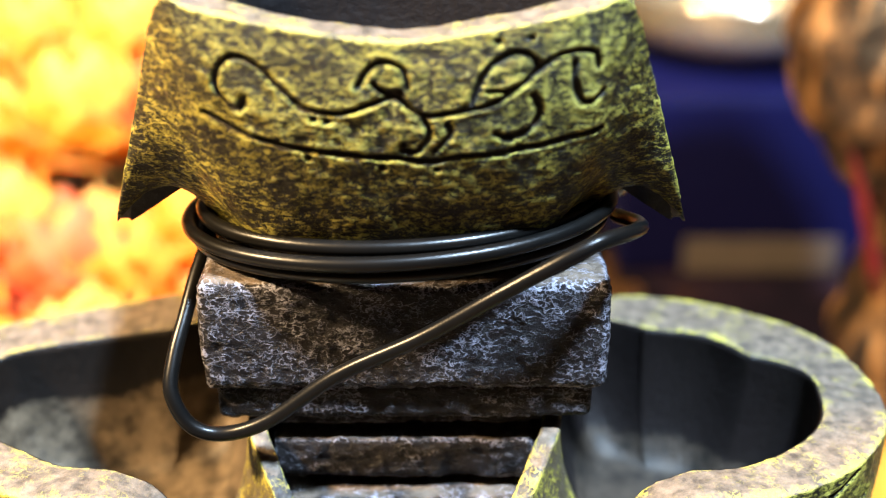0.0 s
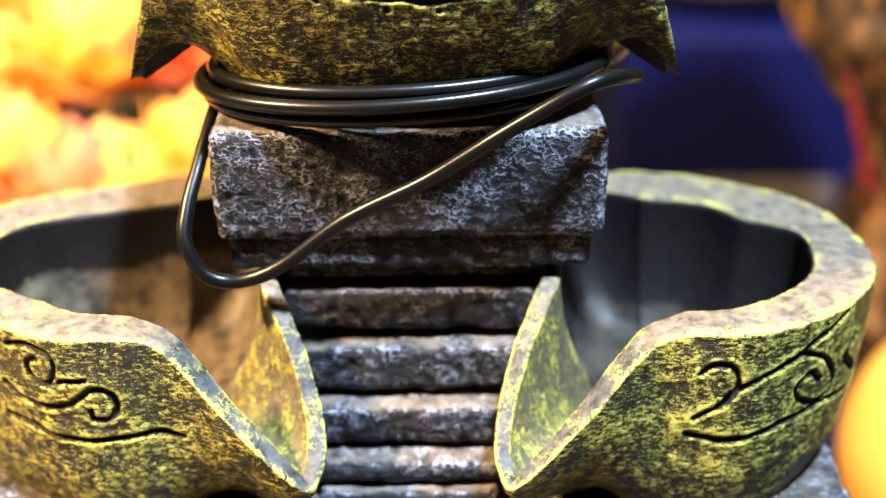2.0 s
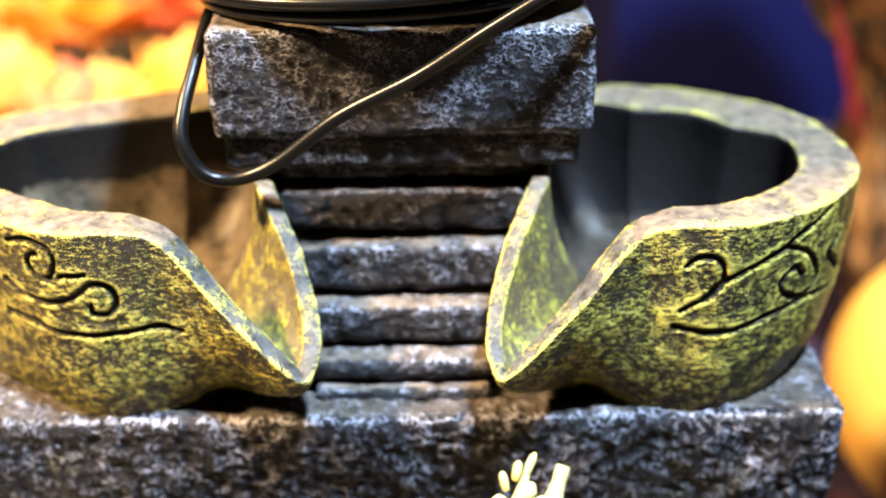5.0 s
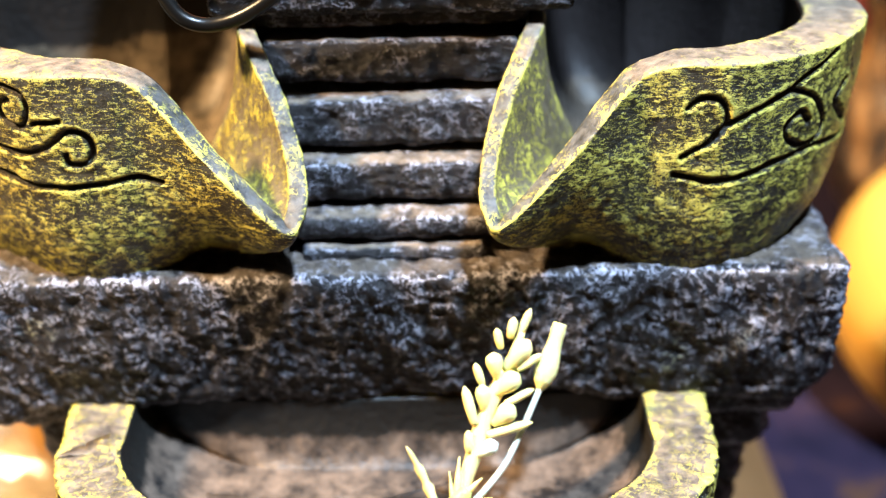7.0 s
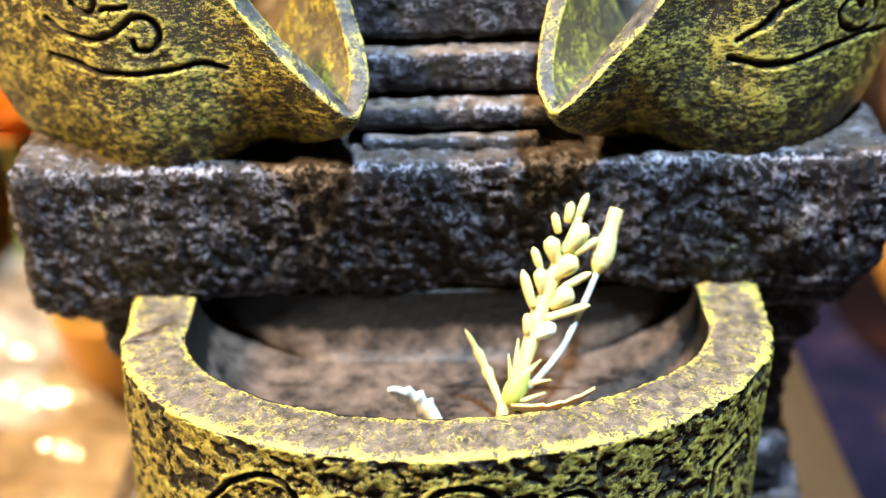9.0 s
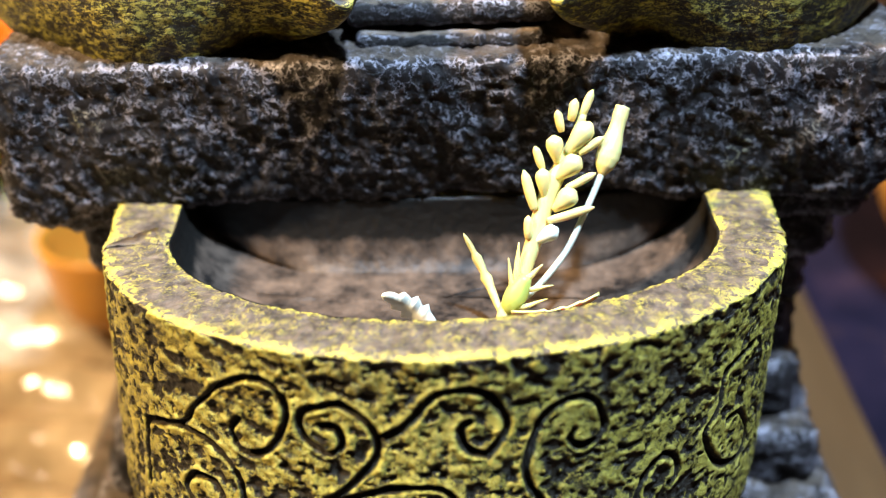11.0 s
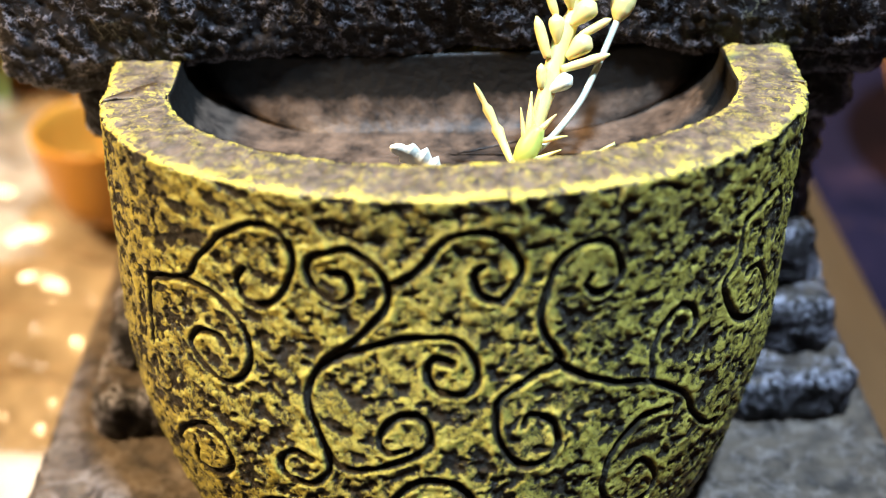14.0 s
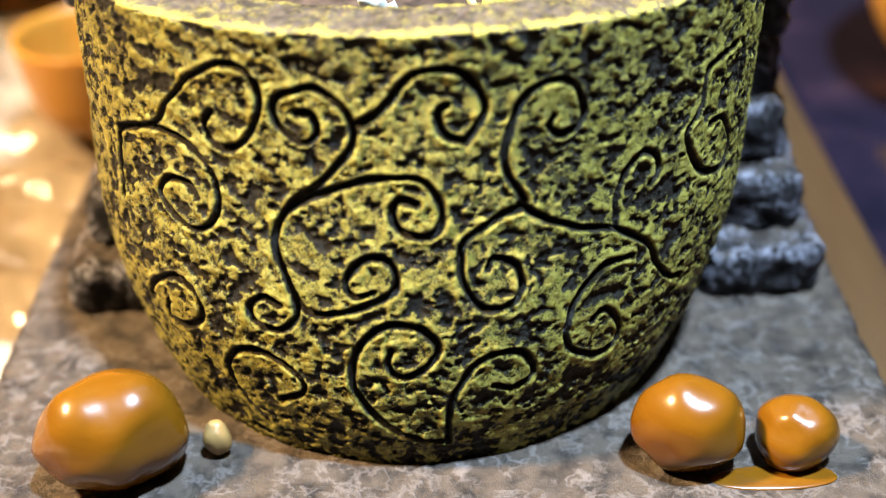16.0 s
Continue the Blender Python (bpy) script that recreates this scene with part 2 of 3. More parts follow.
def tube(name, points, radius, material, parent=None, sides=10, count=120, closed=False, taper=None, label=""):
    c = spline(points, count, closed)
    t = (np.roll(c, -1, 0) - np.roll(c, 1, 0)) if closed else np.gradient(c, axis=0)
    t /= np.linalg.norm(t, axis=1, keepdims=True)
    ref = np.array([0.13, 0.21, 0.97])
    u = np.cross(t, ref)
    u /= np.linalg.norm(u, axis=1, keepdims=True)
    v = np.cross(t, u)
    a = np.linspace(0, 2 * np.pi, sides, endpoint=False)
    r = radius * (np.interp(np.linspace(0, 1, count), np.linspace(0, 1, len(taper)), taper) if taper else np.ones(count))
    p = c[:, None] + r[:, None, None] * (np.cos(a)[None, :, None] * u[:, None] + np.sin(a)[None, :, None] * v[:, None])
    f = grid_faces(count, sides, True).tolist()
    if closed:
        f += [[(count - 1) * sides + i, (count - 1) * sides + (i + 1) % sides, (i + 1) % sides, i] for i in range(sides)]
    else:
        f += [list(range(sides))[::-1], [(count - 1) * sides + i for i in range(sides)]]
    return link_mesh(name, p.reshape(-1, 3), f, material, parent, label=label)


def rough_box(name, lo, hi, material, parent, step=0.0015, rough=0.0012, rounding=0.003, scale=160, seed=0, warp=0.0, chips=0.0, label="", shape=None):
    """A stone block with rounded, chipped edges and a rough skin."""
    lo, hi = np.array(lo, float), np.array(hi, float)
    verts, faces, base = [], [], 0
    for ax in range(3):
        u, v = [a for a in range(3) if a != ax]
        nu, nv = [max(3, int((hi[a] - lo[a]) / step) + 1) for a in (u, v)]
        gu, gv = np.meshgrid(np.linspace(lo[u], hi[u], nu), np.linspace(lo[v], hi[v], nv), indexing="ij")
        for side in (0, 1):
            p = np.zeros((nu * nv, 3))
            p[:, u], p[:, v], p[:, ax] = gu.ravel(), gv.ravel(), (lo, hi)[side][ax]
            f = grid_faces(nu, nv, False) + base
            verts.append(p)
            faces.append(f[:, ::-1] if (side == 1) == (ax != 1) else f)
            base += nu * nv
    p, back = np.unique(np.round(np.vstack(verts), 7), axis=0, return_inverse=True)
    faces = back.reshape(-1)[np.vstack(faces)]
    core = np.clip(p, lo + rounding, hi - rounding)
    d = p - core
    length = np.maximum(np.linalg.norm(d, axis=1, keepdims=True), 1e-9)
    nrm = d / length
    p = core + nrm * rounding
    if shape:
        p = shape(p)
    big, mid, small = smooth_noise(p, scale * 0.28, 3, seed), smooth_noise(p, scale, 4, seed + 3), smooth_noise(p * np.array([0.6, 1, 1.4]), scale * 2.6, 3, seed + 5)
    ridge = 1 - 2 * np.abs(mid)
    h = rough * (0.9 * ridge + 0.45 * small) + warp * big
    corner = (np.abs(d) > rounding * 0.5).sum(1) >= 2
    h -= chips * corner * np.clip(smooth_noise(p, scale * 0.5, 3, seed + 9), 0, 1)
    p = p + nrm * h[:, None]
    relief = np.clip(0.5 * ridge + 0.4 * small + 0.25 * corner, -1, 1)
    return link_mesh(name, p, faces, material, parent, relief, label=label)


def groove(points_xy, lines, width):
    """0 to 1: how deep each point lies in a carved line."""
    out = np.zeros(len(points_xy))
    for line in lines:
        lo, hi = line.min(0) - 3 * width, line.max(0) + 3 * width
        near = np.where(((points_xy > lo) & (points_xy < hi)).all(1))[0]
        if len(near):
            best = np.full(len(near), 9.0)
            a, b = line[:-1], line[1:]
            for k in range(len(a)):
                ab = b[k] - a[k]
                w = np.clip(((points_xy[near] - a[k]) @ ab) / max(ab @ ab, 1e-12), 0, 1)
                best = np.minimum(best, np.linalg.norm(points_xy[near] - a[k] - w[:, None] * ab, axis=1))
            vary = 0.85 + 0.35 * smooth_noise(np.column_stack([points_xy[near], np.zeros(len(near))]), 260, 2, 91)
            out[near] = np.maximum(out[near], np.exp(-(best / (width * vary)) ** 2 * 1.6))
    return out


def bend(*p, count=24):
    """A flowing line through a few points, x and z by turns."""
    return spline(np.array(p, float).reshape(-1, 2), count)


def shell(name, rim, base_centre, base_scale, base_z, wall, floor_z, mats, parent, lines=(), width=0.0008, depth=0.0009, cols=400, rows=70, belly=0.75, rough=0.0004, seed=0, label="", pits=260, foot=0.0, floor_scale=0.55, spouted=0.0, foot_height=0.3, lean=0.0, unroll=None, chisel=0.0):
    """A thick-walled bowl. rim: closed control points of the outer rim (x, y, z). wall: thickness there."""
    c = spline(rim, cols, True)
    lift = c[:, 4] if c.shape[1] > 4 else np.zeros(cols)
    wall = c[:, 3] if c.shape[1] > 3 else np.full(cols, wall)
    base_scale = np.array(base_scale)
    c = c[:, :3]
    t = np.roll(c, -1, 0) - np.roll(c, 1, 0)
    nin = np.stack([-t[:, 1], t[:, 0]], -1)
    nin /= np.maximum(np.linalg.norm(nin, axis=1, keepdims=True), 1e-9)
    mid = np.array(base_centre)
    if ((mid - c[:, :2]) * nin).sum() < 0:
        nin = -nin
    rings, kind = [], []
    under = np.clip((0.060 - np.abs(c[:, 0] - AX)) / 0.030, 0, 1) * np.clip((0.252 - c[:, 1]) / 0.012, 0, 1) * spouted
    under = (under * under * (3 - 2 * under))[:, None]
    base_scale = base_scale * (1 - under) + 0.62 * under
    belly = np.array(belly) + 0.75 * under
    for w in np.linspace(0, 1, rows):
        u = math.sin(w * math.pi / 2) ** np.mean(belly)
        g = (base_scale + (1 - base_scale) * np.sin(w * np.pi / 2) ** belly) * (1 - np.array(foot) * max(0, 1 - w / foot_height) ** 2)
        rings.append(np.column_stack([mid + (c[:, :2] - mid) * g + np.array([lean * (1 - w), 0]), base_z + (c[:, 2] - base_z) * w + lift * 4 * u * (1 - u)]))
        kind.append(0)
    inner = c[:, :2] + nin * wall[:, None]
    for w in (0.03, 0.1, 0.19, 0.28, 0.37, 0.46, 0.55, 0.64, 0.73, 0.82, 0.9, 0.97):
        e = 0.0007 * (1 - (2 * w - 1) ** 6)
        rings.append(np.column_stack([c[:, :2] + nin * wall[:, None] * w, c[:, 2] + e]))
        kind.append(1)
    fl = np.minimum(floor_z, c[:, 2] - 0.001)
    rise = np.maximum(0, np.minimum(lift * 1.1, floor_z - fl))
    spout = np.clip((0.050 - np.abs(c[:, 0] - AX)) / 0.02, 0, 1) * np.clip((0.266 - c[:, 1]) / 0.014, 0, 1) * spouted
    for w in np.linspace(0, 1, 36):
        g = floor_scale + (1 - floor_scale) * np.cos(w * np.pi / 2) ** 0.8
        rings.append(np.column_stack([mid + (inner - mid) * g, fl + (c[:, 2] - fl) * (1 - w) ** (1.6 - 0.75 * spout) + rise * min(1, 1.6 * (1 - g) / (1 - floor_scale))]))
        kind.append(2)
    for w in (0.6, 0.3, 0.02):
        rings.append(np.column_stack([mid + (inner - mid) * floor_scale * w, fl * 0 + np.interp(w, [0, 1], [floor_z, floor_z]) + (fl + rise - floor_z) * w]))
        kind.append(2)
    p = np.array(rings)
    nr = grid_normals(p, True)
    flat = p.reshape(-1, 3)
    s = smooth_noise(flat, pits, 4, seed)
    fine = smooth_noise(flat, 700, 3, seed + 2)
    big = smooth_noise(flat, 55, 2, seed + 4)
    kinds = np.repeat(kind, cols)
    h = rough * (s + 0.5 * fine) * np.where(kinds == 2, 0.35, 1.0) + 0.0005 * big
    relief = 0.35 * s + 0.25 * fine
    if chisel:
        slant = flat @ np.array([[0.8, 0.0, 0.5], [0.0, 1.0, 0.0], [-0.6, 0.0, 1.1]])
        dents = smooth_noise(slant, 340, 2, seed + 31) + 0.7 * smooth_noise(slant, 760, 2, seed + 32)
        dents = np.clip((dents - 0.02) / 0.30, 0, 1) * (kinds == 0)
        dents = dents * dents * (3 - 2 * dents)
        h = h - chisel * dents
        relief = relief * 0.6 + 0.22 - 0.85 * dents
        chiselled = chisel * dents, 0.85 * dents
    if lines:
        outer = kinds == 0
        xy = flat[:, [0, 2]] + 0.0009 * np.column_stack([smooth_noise(flat, 120, 2, 81), smooth_noise(flat, 120, 2, 82)])
        front = outer & (flat[:, 1] < mid[1] + 0.012)
        if unroll:
            turn = np.arctan2((c[:, 0] - unroll[0]) / unroll[2], (unroll[1] - c[:, 1]) / unroll[3])
            xy[:, 0] += np.tile(unroll[2] * turn, len(kind)) - flat[:, 0]
            front = outer & (np.tile(np.abs(turn), len(kind)) < 1.7)
        gr = np.zeros(len(flat))
        gr[front] = groove(xy[front], lines, width)
        edge = np.zeros(len(flat))
        edge[front] = groove(xy[front], lines, width * 2.6) - gr[front]
        h = h - depth * gr + depth * 0.25 * edge
        relief = relief - (1.9 if chisel else 1.0) * gr + (0.40 if chisel else 0.5) * edge
        if chisel:
            near = np.clip(1.3 * edge + gr, 0, 1)
            h, relief = h + chiselled[0] * near, relief + chiselled[1] * near
    ring = np.repeat(np.arange(len(kind)), cols)
    lip = np.clip(1 - np.abs(ring - rows + 0.2) / 2.7, 0, 1) + 0.8 * np.clip(1 - np.abs(ring - rows - 11.5) / 2.2, 0, 1)
    relief = relief + lip * (0.54 + 0.40 * s)
    sign = -1.0 if ((nr[rows // 2, :, :2] * nin).sum()) > 0 else 1.0
    flat = flat + sign * nr.reshape(-1, 3) * h[:, None]
    f = grid_faces(len(kind), cols, True)
    slots = np.repeat([max(kind[i], kind[i + 1]) for i in range(len(kind) - 1)], cols)
    if spouted:
        at = p.reshape(-1, 3)[f[:, 0]]
        slots = np.where((slots == 1) & (at[:, 2] < 0.2050 + 0.004 * s[f[:, 0]]), 4, slots)
        slots = np.where((slots == 2) & (np.abs(at[:, 0] - AX) < 0.046 + 0.004 * s[f[:, 0]]) & (at[:, 1] < 0.262 + 0.006 * s[f[:, 0]]), 3, slots)
    return link_mesh(name, flat, f if sign > 0 else f[:, ::-1], mats, parent, relief, slots, label=label)


# ---- the fountain ----
fountain = tagged(new("tabletop_fountain"), "tiered resin tabletop fountain, yellow-green bowls on black stone", "fountain")
rough_box("base_slab", (-0.122, 0.06, 0.0), (0.099, 0.38, 0.02), BROWN, fountain, 0.002, 0.0008, 0.003, 120, 1)


def ledge_underside(p):
    """The ledge hangs lower at its ends and arches over the pot."""
    dip = np.interp(p[:, 0], [-0.117, -0.109, -0.091, -0.075, -0.055, -0.047, -0.030, -0.010, 0.032, 0.044, 0.067, 0.089, 0.0985], [-6, -9, -3.5, -4, -1.0, -3.5, -5, -2, -0.5, -4.5, -4, -7, 2])
    down = np.clip((0.158 - p[:, 2]) / 0.034, 0, 1)
    swell = 0.0022 * np.exp(-((p[:, 0] + 0.017) / 0.032) ** 2) * np.clip((p[:, 2] - 0.128) / 0.03, 0, 1)
    front = p[:, 1] < 0.26
    return p + np.column_stack([0 * down, -swell * front + 0.002 * down ** 3 * front, 0.001 * dip * down])


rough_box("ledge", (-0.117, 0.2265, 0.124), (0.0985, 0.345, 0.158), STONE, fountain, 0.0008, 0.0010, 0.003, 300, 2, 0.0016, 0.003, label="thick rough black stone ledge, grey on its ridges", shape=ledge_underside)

# layered rock under the ledge, to either side of the pot and behind it
for k, (half, front, lo, hi) in enumerate(((0.101, 0.232, 0.112, 0.127), (0.094, 0.238, 0.098, 0.113), (0.089, 0.241, 0.083, 0.099), (0.087, 0.240, 0.066, 0.084), (0.090, 0.233, 0.050, 0.067), (0.094, 0.224, 0.034, 0.051), (0.099, 0.214, 0.0195, 0.035))):
    for x0, x1 in ((AX - half, -0.088), (0.061, AX + half + 0.002)):
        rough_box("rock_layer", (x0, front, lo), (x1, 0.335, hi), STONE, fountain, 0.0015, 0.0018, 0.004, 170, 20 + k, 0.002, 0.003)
rough_box("rock_core", (-0.09, 0.266, 0.0195), (0.063, 0.335, 0.127), STONE, fountain, 0.003, 0.0018, 0.004, 150, 33)

# steps between the two middle bowls: front edge, underside and top of each, undercut
for k, (y, lo, hi) in enumerate(((0.2330, 0.1575, 0.1612), (0.2355, 0.1630, 0.1680), (0.2410, 0.1705, 0.1797), (0.2470, 0.1823, 0.1935), (0.2515, 0.1968, 0.2068), (0.2545, 0.2098, 0.2138))):
    half = 0.0215 + 0.0022 * k
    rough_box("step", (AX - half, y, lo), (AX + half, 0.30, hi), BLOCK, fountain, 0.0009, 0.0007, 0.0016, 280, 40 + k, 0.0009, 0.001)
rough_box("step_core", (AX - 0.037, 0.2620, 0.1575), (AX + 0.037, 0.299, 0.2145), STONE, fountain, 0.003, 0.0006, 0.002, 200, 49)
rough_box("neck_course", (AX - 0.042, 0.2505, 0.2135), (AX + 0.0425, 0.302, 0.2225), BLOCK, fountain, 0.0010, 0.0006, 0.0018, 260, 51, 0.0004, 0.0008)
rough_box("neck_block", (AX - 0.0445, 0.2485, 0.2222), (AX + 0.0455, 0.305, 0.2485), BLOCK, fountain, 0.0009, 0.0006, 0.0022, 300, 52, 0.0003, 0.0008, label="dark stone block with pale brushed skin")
rough_box("neck", (AX - 0.024, 0.258, 0.2475), (AX + 0.024, 0.288, 0.262), STONE, fountain, 0.002, 0.0006, 0.003, 200, 54)


def pot_lines():
    """Scrolls cut into the pot: along its turn and up, in millimetres."""
    lines = []
    lines.append(bend(-78.3, 93.1, -63.5, 97.1, -56.6, 103.7, -48.7, 110.8, -41.8, 113.9, -35.9, 112.4, -33.0, 106.8, -35.0, 100.7, -39.9, 96.1, -44.8, 96.1, -46.8, 99.7, -44.8, 103.2, count=60))
    lines.append(bend(-63.5, 97.1, -52.7, 95.1, -45.8, 89.5, -44.8, 82.4, -49.7, 76.8, -56.6, 77.4, -61.5, 81.9, -58.6, 86.0, -52.7, 86.0, -50.7, 83.4, count=50))
    lines.append(bend(-25.1, 105.3, -22.2, 104.8, -21.2, 101.2, -24.1, 98.7, -27.1, 100.2, -30.0, 103.7, -29.0, 107.8, -25.1, 110.3, -20.2, 110.3, -15.3, 106.8, -13.3, 101.2, -15.3, 95.6, -22.2, 89.0, -28.1, 83.9, -31.0, 77.9, -30.0, 72.8, -27.1, 66.2, -24.1, 62.6, -17.2, 62.6, -10.3, 64.7, -5.4, 68.2, -5.4, 72.8, -8.4, 75.3, -12.3, 74.3, -15.3, 69.7, -13.3, 66.7, -9.4, 67.7, count=135))
    lines.append(bend(-13.3, 102.7, -8.4, 105.8, -4.4, 110.8, -0.5, 113.9, 5.4, 114.4, 10.3, 111.9, 13.3, 106.3, 11.3, 101.7, 8.4, 99.7, 4.4, 101.7, 3.4, 105.3, 5.4, 106.8, count=60))
    lines.append(bend(-28.1, 83.9, -21.2, 88.0, -14.3, 90.5, -6.4, 92.1, 0.5, 91.1, 4.4, 86.5, 4.4, 81.9, 1.5, 79.9, -3.4, 80.9, -5.4, 83.9, -4.4, 87.0, -0.5, 86.0, count=60))
    lines.append(bend(22.2, 86.0, 18.2, 92.1, 17.2, 98.2, 19.2, 105.3, 22.2, 109.3, 28.1, 110.8, 32.0, 108.8, 34.0, 103.7, 33.0, 100.2, 29.0, 99.2, 26.1, 101.2, 27.1, 103.2, count=60))
    lines.append(bend(21.2, 85.0, 26.1, 81.9, 32.0, 78.9, 38.9, 76.8, 43.8, 75.8, 53.7, 69.7, 59.6, 62.6, 64.5, 58.1, 70.4, 56.0, count=45))
    lines.append(bend(43.8, 76.3, 43.8, 83.9, 46.8, 89.5, 50.7, 91.1, 54.6, 88.5, 54.6, 84.5, 52.7, 83.4, count=35))
    lines.append(bend(21.2, 84.5, 14.3, 81.9, 9.4, 78.9, 8.4, 73.3, 10.3, 67.2, 15.3, 62.6, 20.2, 63.6, 22.2, 67.7, 20.2, 72.8, 15.3, 74.3, 14.3, 71.8, count=55))
    lines.append(bend(49.7, 67.7, 41.8, 67.7, 35.9, 62.6, 34.0, 55.5, 35.9, 49.4, 43.8, 45.4, 49.7, 47.4, 48.7, 52.5, 43.8, 57.1, 40.9, 55.0, count=50))
    lines.append(bend(8.4, 28.1, -3.4, 31.2, -12.3, 40.3, -15.3, 48.9, -12.3, 56.0, -6.4, 60.1, 0.5, 59.6, 4.4, 54.5, 1.5, 48.9, -3.4, 46.9, -6.4, 50.5, -5.4, 54.5, count=60))
    lines.append(bend(8.4, 28.1, 8.4, 40.3, 11.3, 47.4, 17.2, 52.0, 24.1, 51.0, 27.1, 45.9, 23.1, 42.3, 18.2, 43.9, count=40))
    lines.append(bend(-27.1, 66.2, -27.1, 60.6, -31.0, 57.1, -36.9, 57.6, -37.9, 61.1, -35.0, 64.2, -31.0, 63.1, count=35))
    lines.append(bend(-40.9, 28.1, -46.8, 36.2, -47.8, 43.3, -42.8, 48.9, -35.0, 49.9, -29.0, 46.4, -27.1, 41.8, -34.0, 37.8, count=40))
    lines.append(bend(-72.4, 54.0, -67.4, 60.1, -60.6, 63.1, -53.7, 61.1, -52.7, 55.0, -58.6, 51.0, -65.5, 51.0, -64.5, 55.5, count=40))
    lines.append(bend(82.2, 107.3, 69.4, 104.8, 68.4, 97.1, 63.5, 91.6, 66.5, 86.0, 73.4, 80.4, 82.2, 79.4, 84.2, 84.5, 78.3, 91.1, 72.4, 91.1, count=50))
    lines.append(bend(-78.3, 93.1, -78.3, 82.4, -78.3, 76.3, count=24))
    return [q / 1000 for q in lines]


def d_shape(cx, cy, a, b, back, z, power=2.5, count=26):
    """Half a rounded oval towards the front, straight sides to the back."""
    pts = []
    for k in range(count + 1):
        w = math.pi * k / count
        c, s = math.cos(w), math.sin(w)
        pts.append((cx - a * math.copysign(abs(c) ** (2 / power), c), cy - b * abs(s) ** (2 / power), z))
    return pts + [(cx + a * 0.97, back - 0.006, z), (cx + a * 0.5, back, z), (cx - a * 0.5, back, z), (cx - a * 0.97, back - 0.006, z)]


pot_rim = d_shape(-0.0118, 0.211, 0.0782, 0.0535, 0.262, 0.1215, 2.0)
pot_wall = [0.0155] * (len(pot_rim) - 4) + [0.019, 0.033, 0.033, 0.019]
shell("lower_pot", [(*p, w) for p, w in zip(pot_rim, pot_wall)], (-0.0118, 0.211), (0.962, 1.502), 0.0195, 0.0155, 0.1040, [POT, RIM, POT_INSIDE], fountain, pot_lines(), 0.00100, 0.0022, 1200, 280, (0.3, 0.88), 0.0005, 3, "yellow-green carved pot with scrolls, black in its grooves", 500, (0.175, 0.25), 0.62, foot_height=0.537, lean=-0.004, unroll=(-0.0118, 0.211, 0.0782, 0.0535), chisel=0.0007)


def middle_bowl(side):
    """One of the two leaf-shaped bowls, with its spout towards the front."""
    wide = 1.0 if side > 0 else 1.07
    rim = [(0.0245, 0.2160, 0.1748, 0.0045), (0.040, 0.2205, 0.1888, 0.006), (0.051, 0.2245, 0.2015, 0.0075), (0.0565, 0.2256, 0.2066, 0.010), (0.0640, 0.2252, 0.2085, 0.0118), (0.080, 0.2262, 0.2085, 0.013), (0.097, 0.2350, 0.2085, 0.0140), (0.1095 * wide, 0.2485, 0.2085, 0.0145), (0.1150 * wide, 0.2650, 0.2085, 0.0150), (0.1135 * wide, 0.2840, 0.2085, 0.0150), (0.104 * wide, 0.302, 0.2087, 0.0170 if side < 0 else 0.0225), (0.085, 0.315, 0.209, 0.0200), (0.060, 0.3215, 0.209, 0.020), (0.040, 0.310, 0.208, 0.006), (0.0345, 0.280, 0.208, 0.004), (0.0320, 0.2545, 0.2100, 0.0045), (0.0290, 0.2470, 0.2060, 0.0045), (0.0235, 0.2385, 0.1950, 0.0042), (0.0198, 0.2290, 0.1830, 0.004), (0.0200, 0.2205, 0.1768, 0.0042)]
    rim = [(AX + side * x, y, z, w) for x, y, z, w in rim]
    if side > 0:
        lines = [bend(56.9, 198.5, 59.4, 200.8, 62.9, 200.8, 65.4, 197.8, 64.8, 193.4, 62.0, 190.0, 58.6, 188.6, 56.0, 187.1, count=40), bend(60.4, 189.6, 66.1, 194.8, 74.6, 198.1, 81.0, 201.6, 88.0, 204.8, 92.3, 207.2, count=40), bend(81.1, 201.0, 86.8, 197.5, 90.7, 191.5, 89.6, 186.9, 85.1, 186.1, 80.6, 188.8, 80.5, 193.3, 83.8, 194.9, 86.0, 192.1, count=40), bend(96.7, 198.3, 94.7, 194.2, 98.3, 187.1, count=40), bend(54.5, 182.7, 63.7, 181.5, 75.3, 183.2, 85.3, 184.6, 99.9, 183.0, count=40)]
    else:
        lines = [bend(-100.4, 204.8, -95.0, 206.2, -90.0, 204.6, -88.9, 200.9, -91.1, 197.0, -94.6, 197.6, -95.3, 201.4, -93.4, 203.0, count=40), bend(-102.2, 194.4, -97.5, 190.8, -91.4, 190.2, -85.6, 192.5, -80.8, 195.8, -76.5, 195.3, -75.2, 191.9, -77.4, 188.5, -80.9, 188.5, -81.4, 190.7, count=40), bend(-103.7, 185.4, -90.7, 182.7, -78.9, 183.0, -68.0, 184.8, -61.0, 183.1, count=40), bend(-87.5, 197.9, -81.3, 198.8, count=40)]
    lines = [q / 1000 for q in lines]
    return shell("middle_bowl", rim, (AX + side * 0.066, 0.272), (0.80, 1.0), 0.1570, 0.012, 0.172, [GREEN, BOWL_RIM, SHADED_RESIN if side > 0 else LIT_SILT, SPOUT, LIP], fountain, lines, 0.0009, 0.0014, 900, 110, 0.62, 0.0003, 7 + side, "shallow yellow-green leaf-shaped bowl with a spout", foot=0.06, spouted=1.0, foot_height=0.35)


middle_bowl(1)
middle_bowl(-1)


